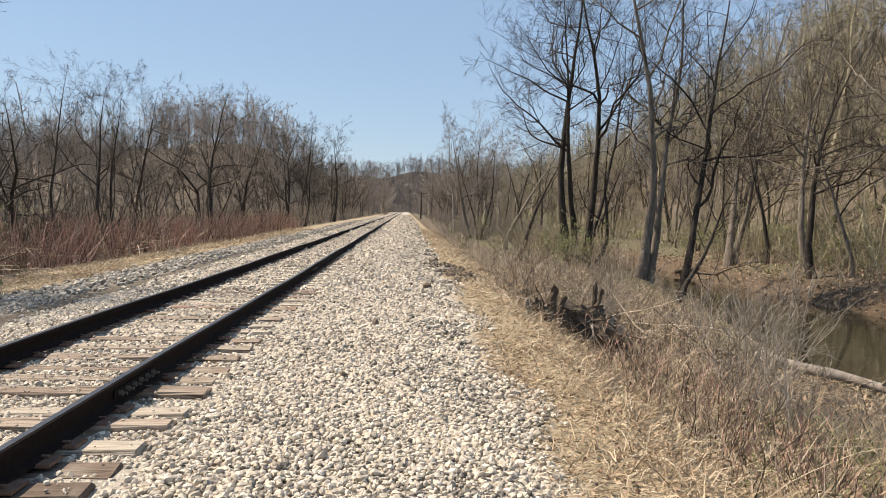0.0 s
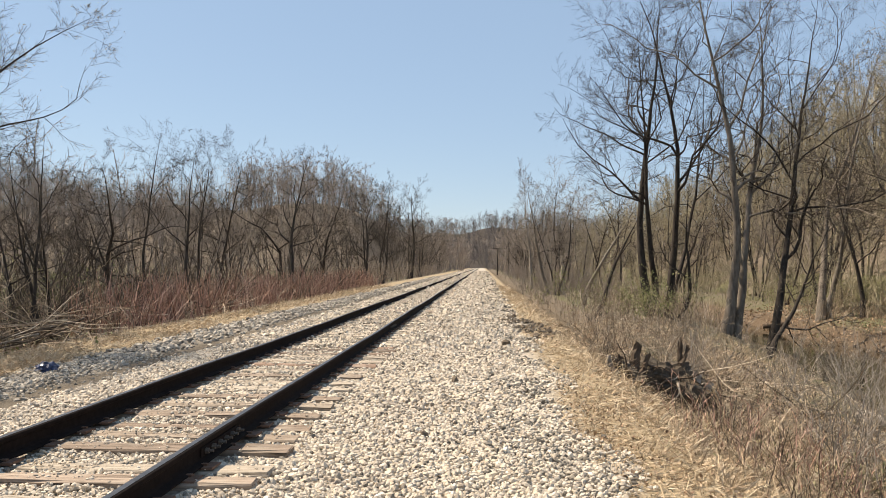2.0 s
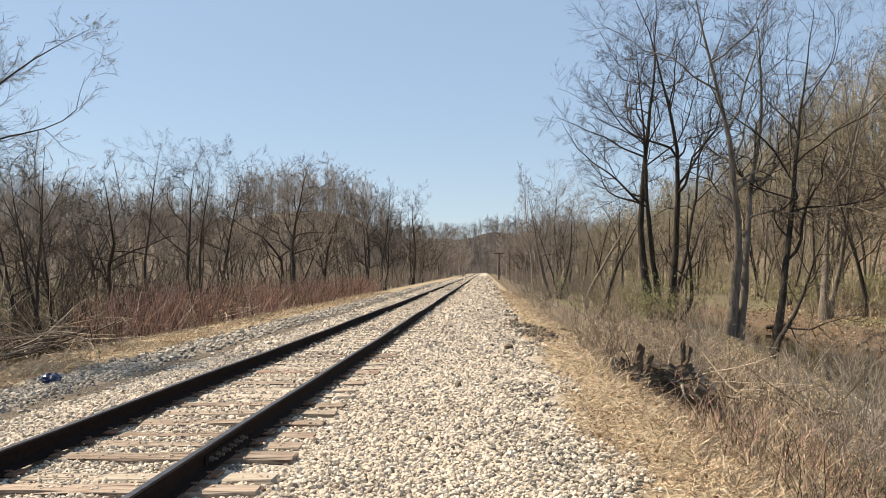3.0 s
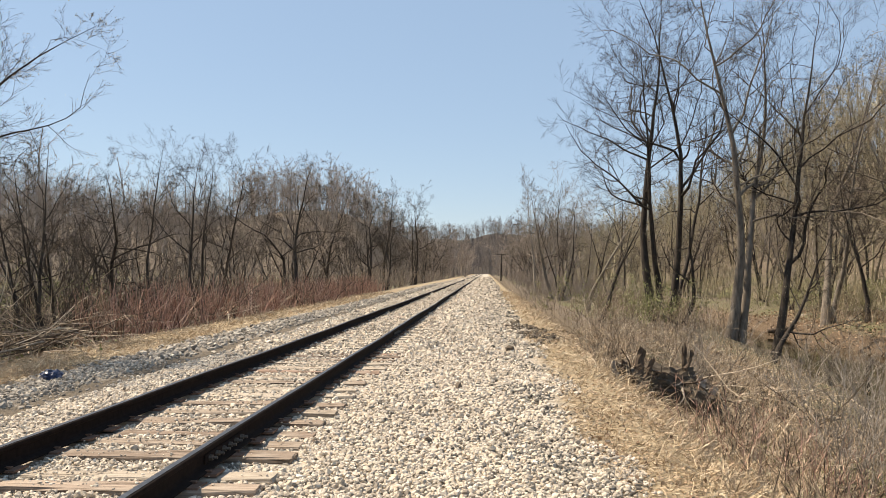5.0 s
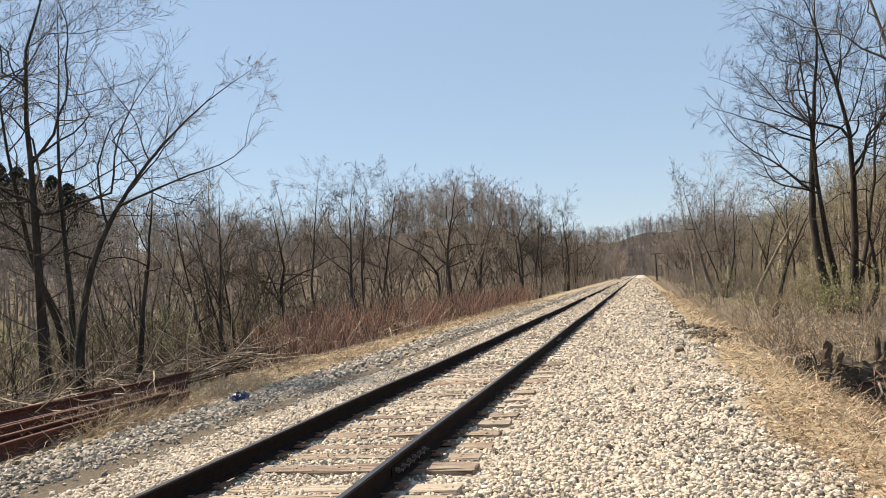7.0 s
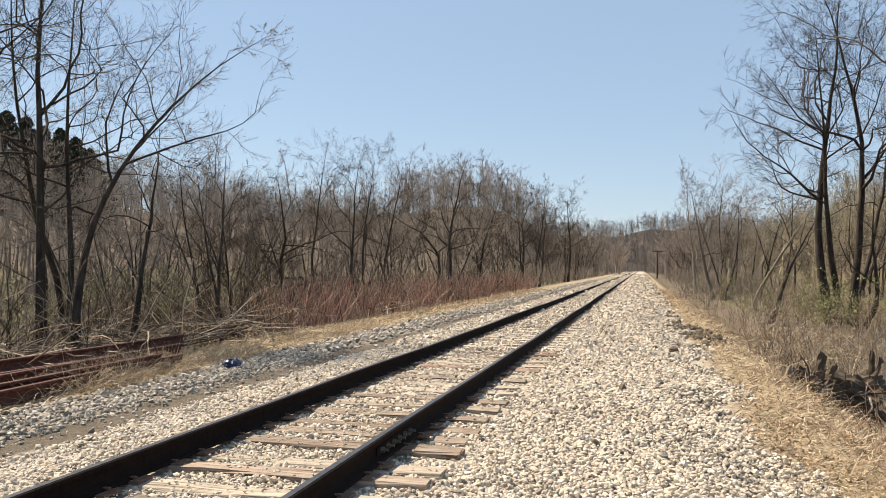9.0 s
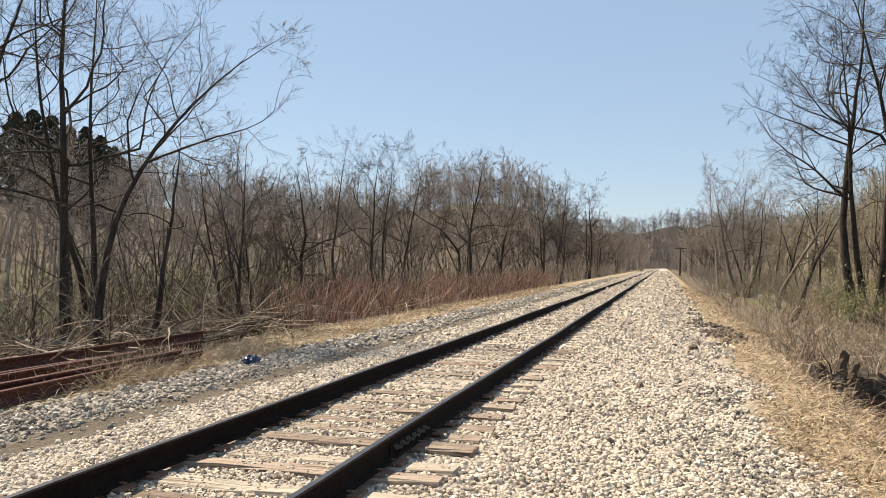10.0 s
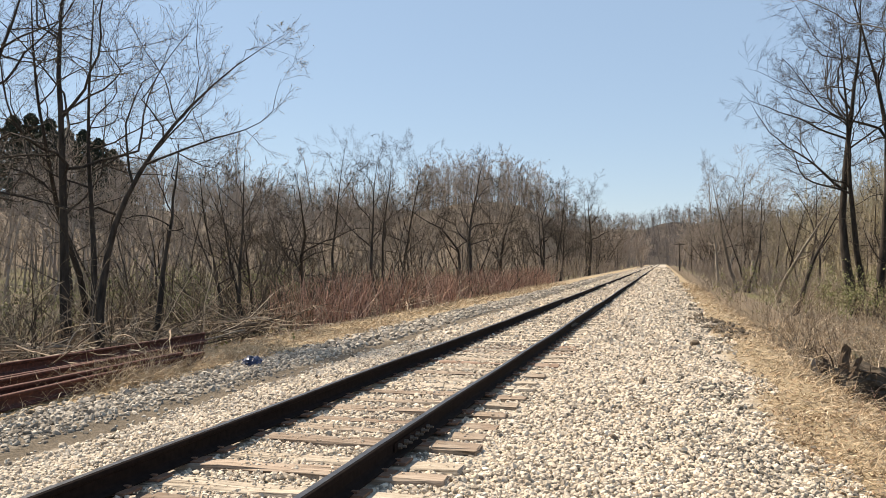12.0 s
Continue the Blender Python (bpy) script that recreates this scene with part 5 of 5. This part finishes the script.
def blue_bag():
    rng = np.random.default_rng(12)
    bm = bmesh.new()
    bmesh.ops.create_icosphere(bm, subdivisions=3, radius=1)
    for v in bm.verts:
        k = 1 + 0.45 * noise.noise(v.co * 2.3) + 0.25 * noise.noise(v.co * 6)
        v.co = Vector((v.co.x * 0.16 * k, v.co.y * 0.12 * k, max(v.co.z * 0.1 * k, -0.05) + 0.05))
    ob = new("plastic_bag", bm_mesh(bm, "plastic_bag", BLUE))
    ob.location = (-6.46, 11.4, float(height(-6.46, 11.4)) + 0.0)
    tagged(ob, "crumpled dark blue plastic bag lying on gravel", "litter")


root_wad()
brush_pile()
log(7.9, 16.8, -1.55, -58, 4, 5.5, 0.13, DRIFT, "bleached grey log fallen along the river slope", 31)
log(16.4, 46.6, -1.9, -20, -4, 3.2, 0.16, ROTTEN, "dark waterlogged log stuck on the muddy bank", 32, 7)
log(20.0, 51.0, -1.3, -8, 0, 4.5, 0.15, DRIFT, "pale driftwood log lying above the far bank", 33, 2)
for k, (x, y, turn, length) in enumerate(((-10.6, 13.2, 30, 3.2), (-11.4, 15.0, -15, 3.6), (-10.0, 15.6, 60, 2.4), (-12.6, 12.0, 10, 3.0), (-10.9, 17.2, -40, 2.6), (-12.0, 10.4, 75, 2.8))):
    log(x, y, float(height(x, y)) + 0.12 + 0.1 * (k % 3), turn, -4, length, 0.022 + 0.008 * (k % 3), DRIFT if k % 2 else ROTTEN, "fallen dead branch in a brush pile", 40 + k, 6, "fallen_branch")
for x, y, z, turn, length, seed, label in (
        (-6.95, 3.0, -0.12, 3.2, 8.6, 5, "discarded rusty rail half buried in dry grass"), (-7.2, 3.4, -0.06, 1.8, 7.4, 15, "discarded rusty rail lying close against its neighbour"),
        (-7.95, 3.2, -0.1, 1.2, 7.6, 7, "discarded rusty rail in the middle of the stack"), (-8.3, 3.5, -0.12, 0.6, 9.4, 6, "discarded red-rusted rail lying along the brush"),
        (-8.85, 3.5, -0.05, 0.8, 10.4, 16, "discarded red-rusted rail resting against the undergrowth")):
    old_rail(x, y, z, turn, length, seed, label)
utility_pole()
blue_bag()
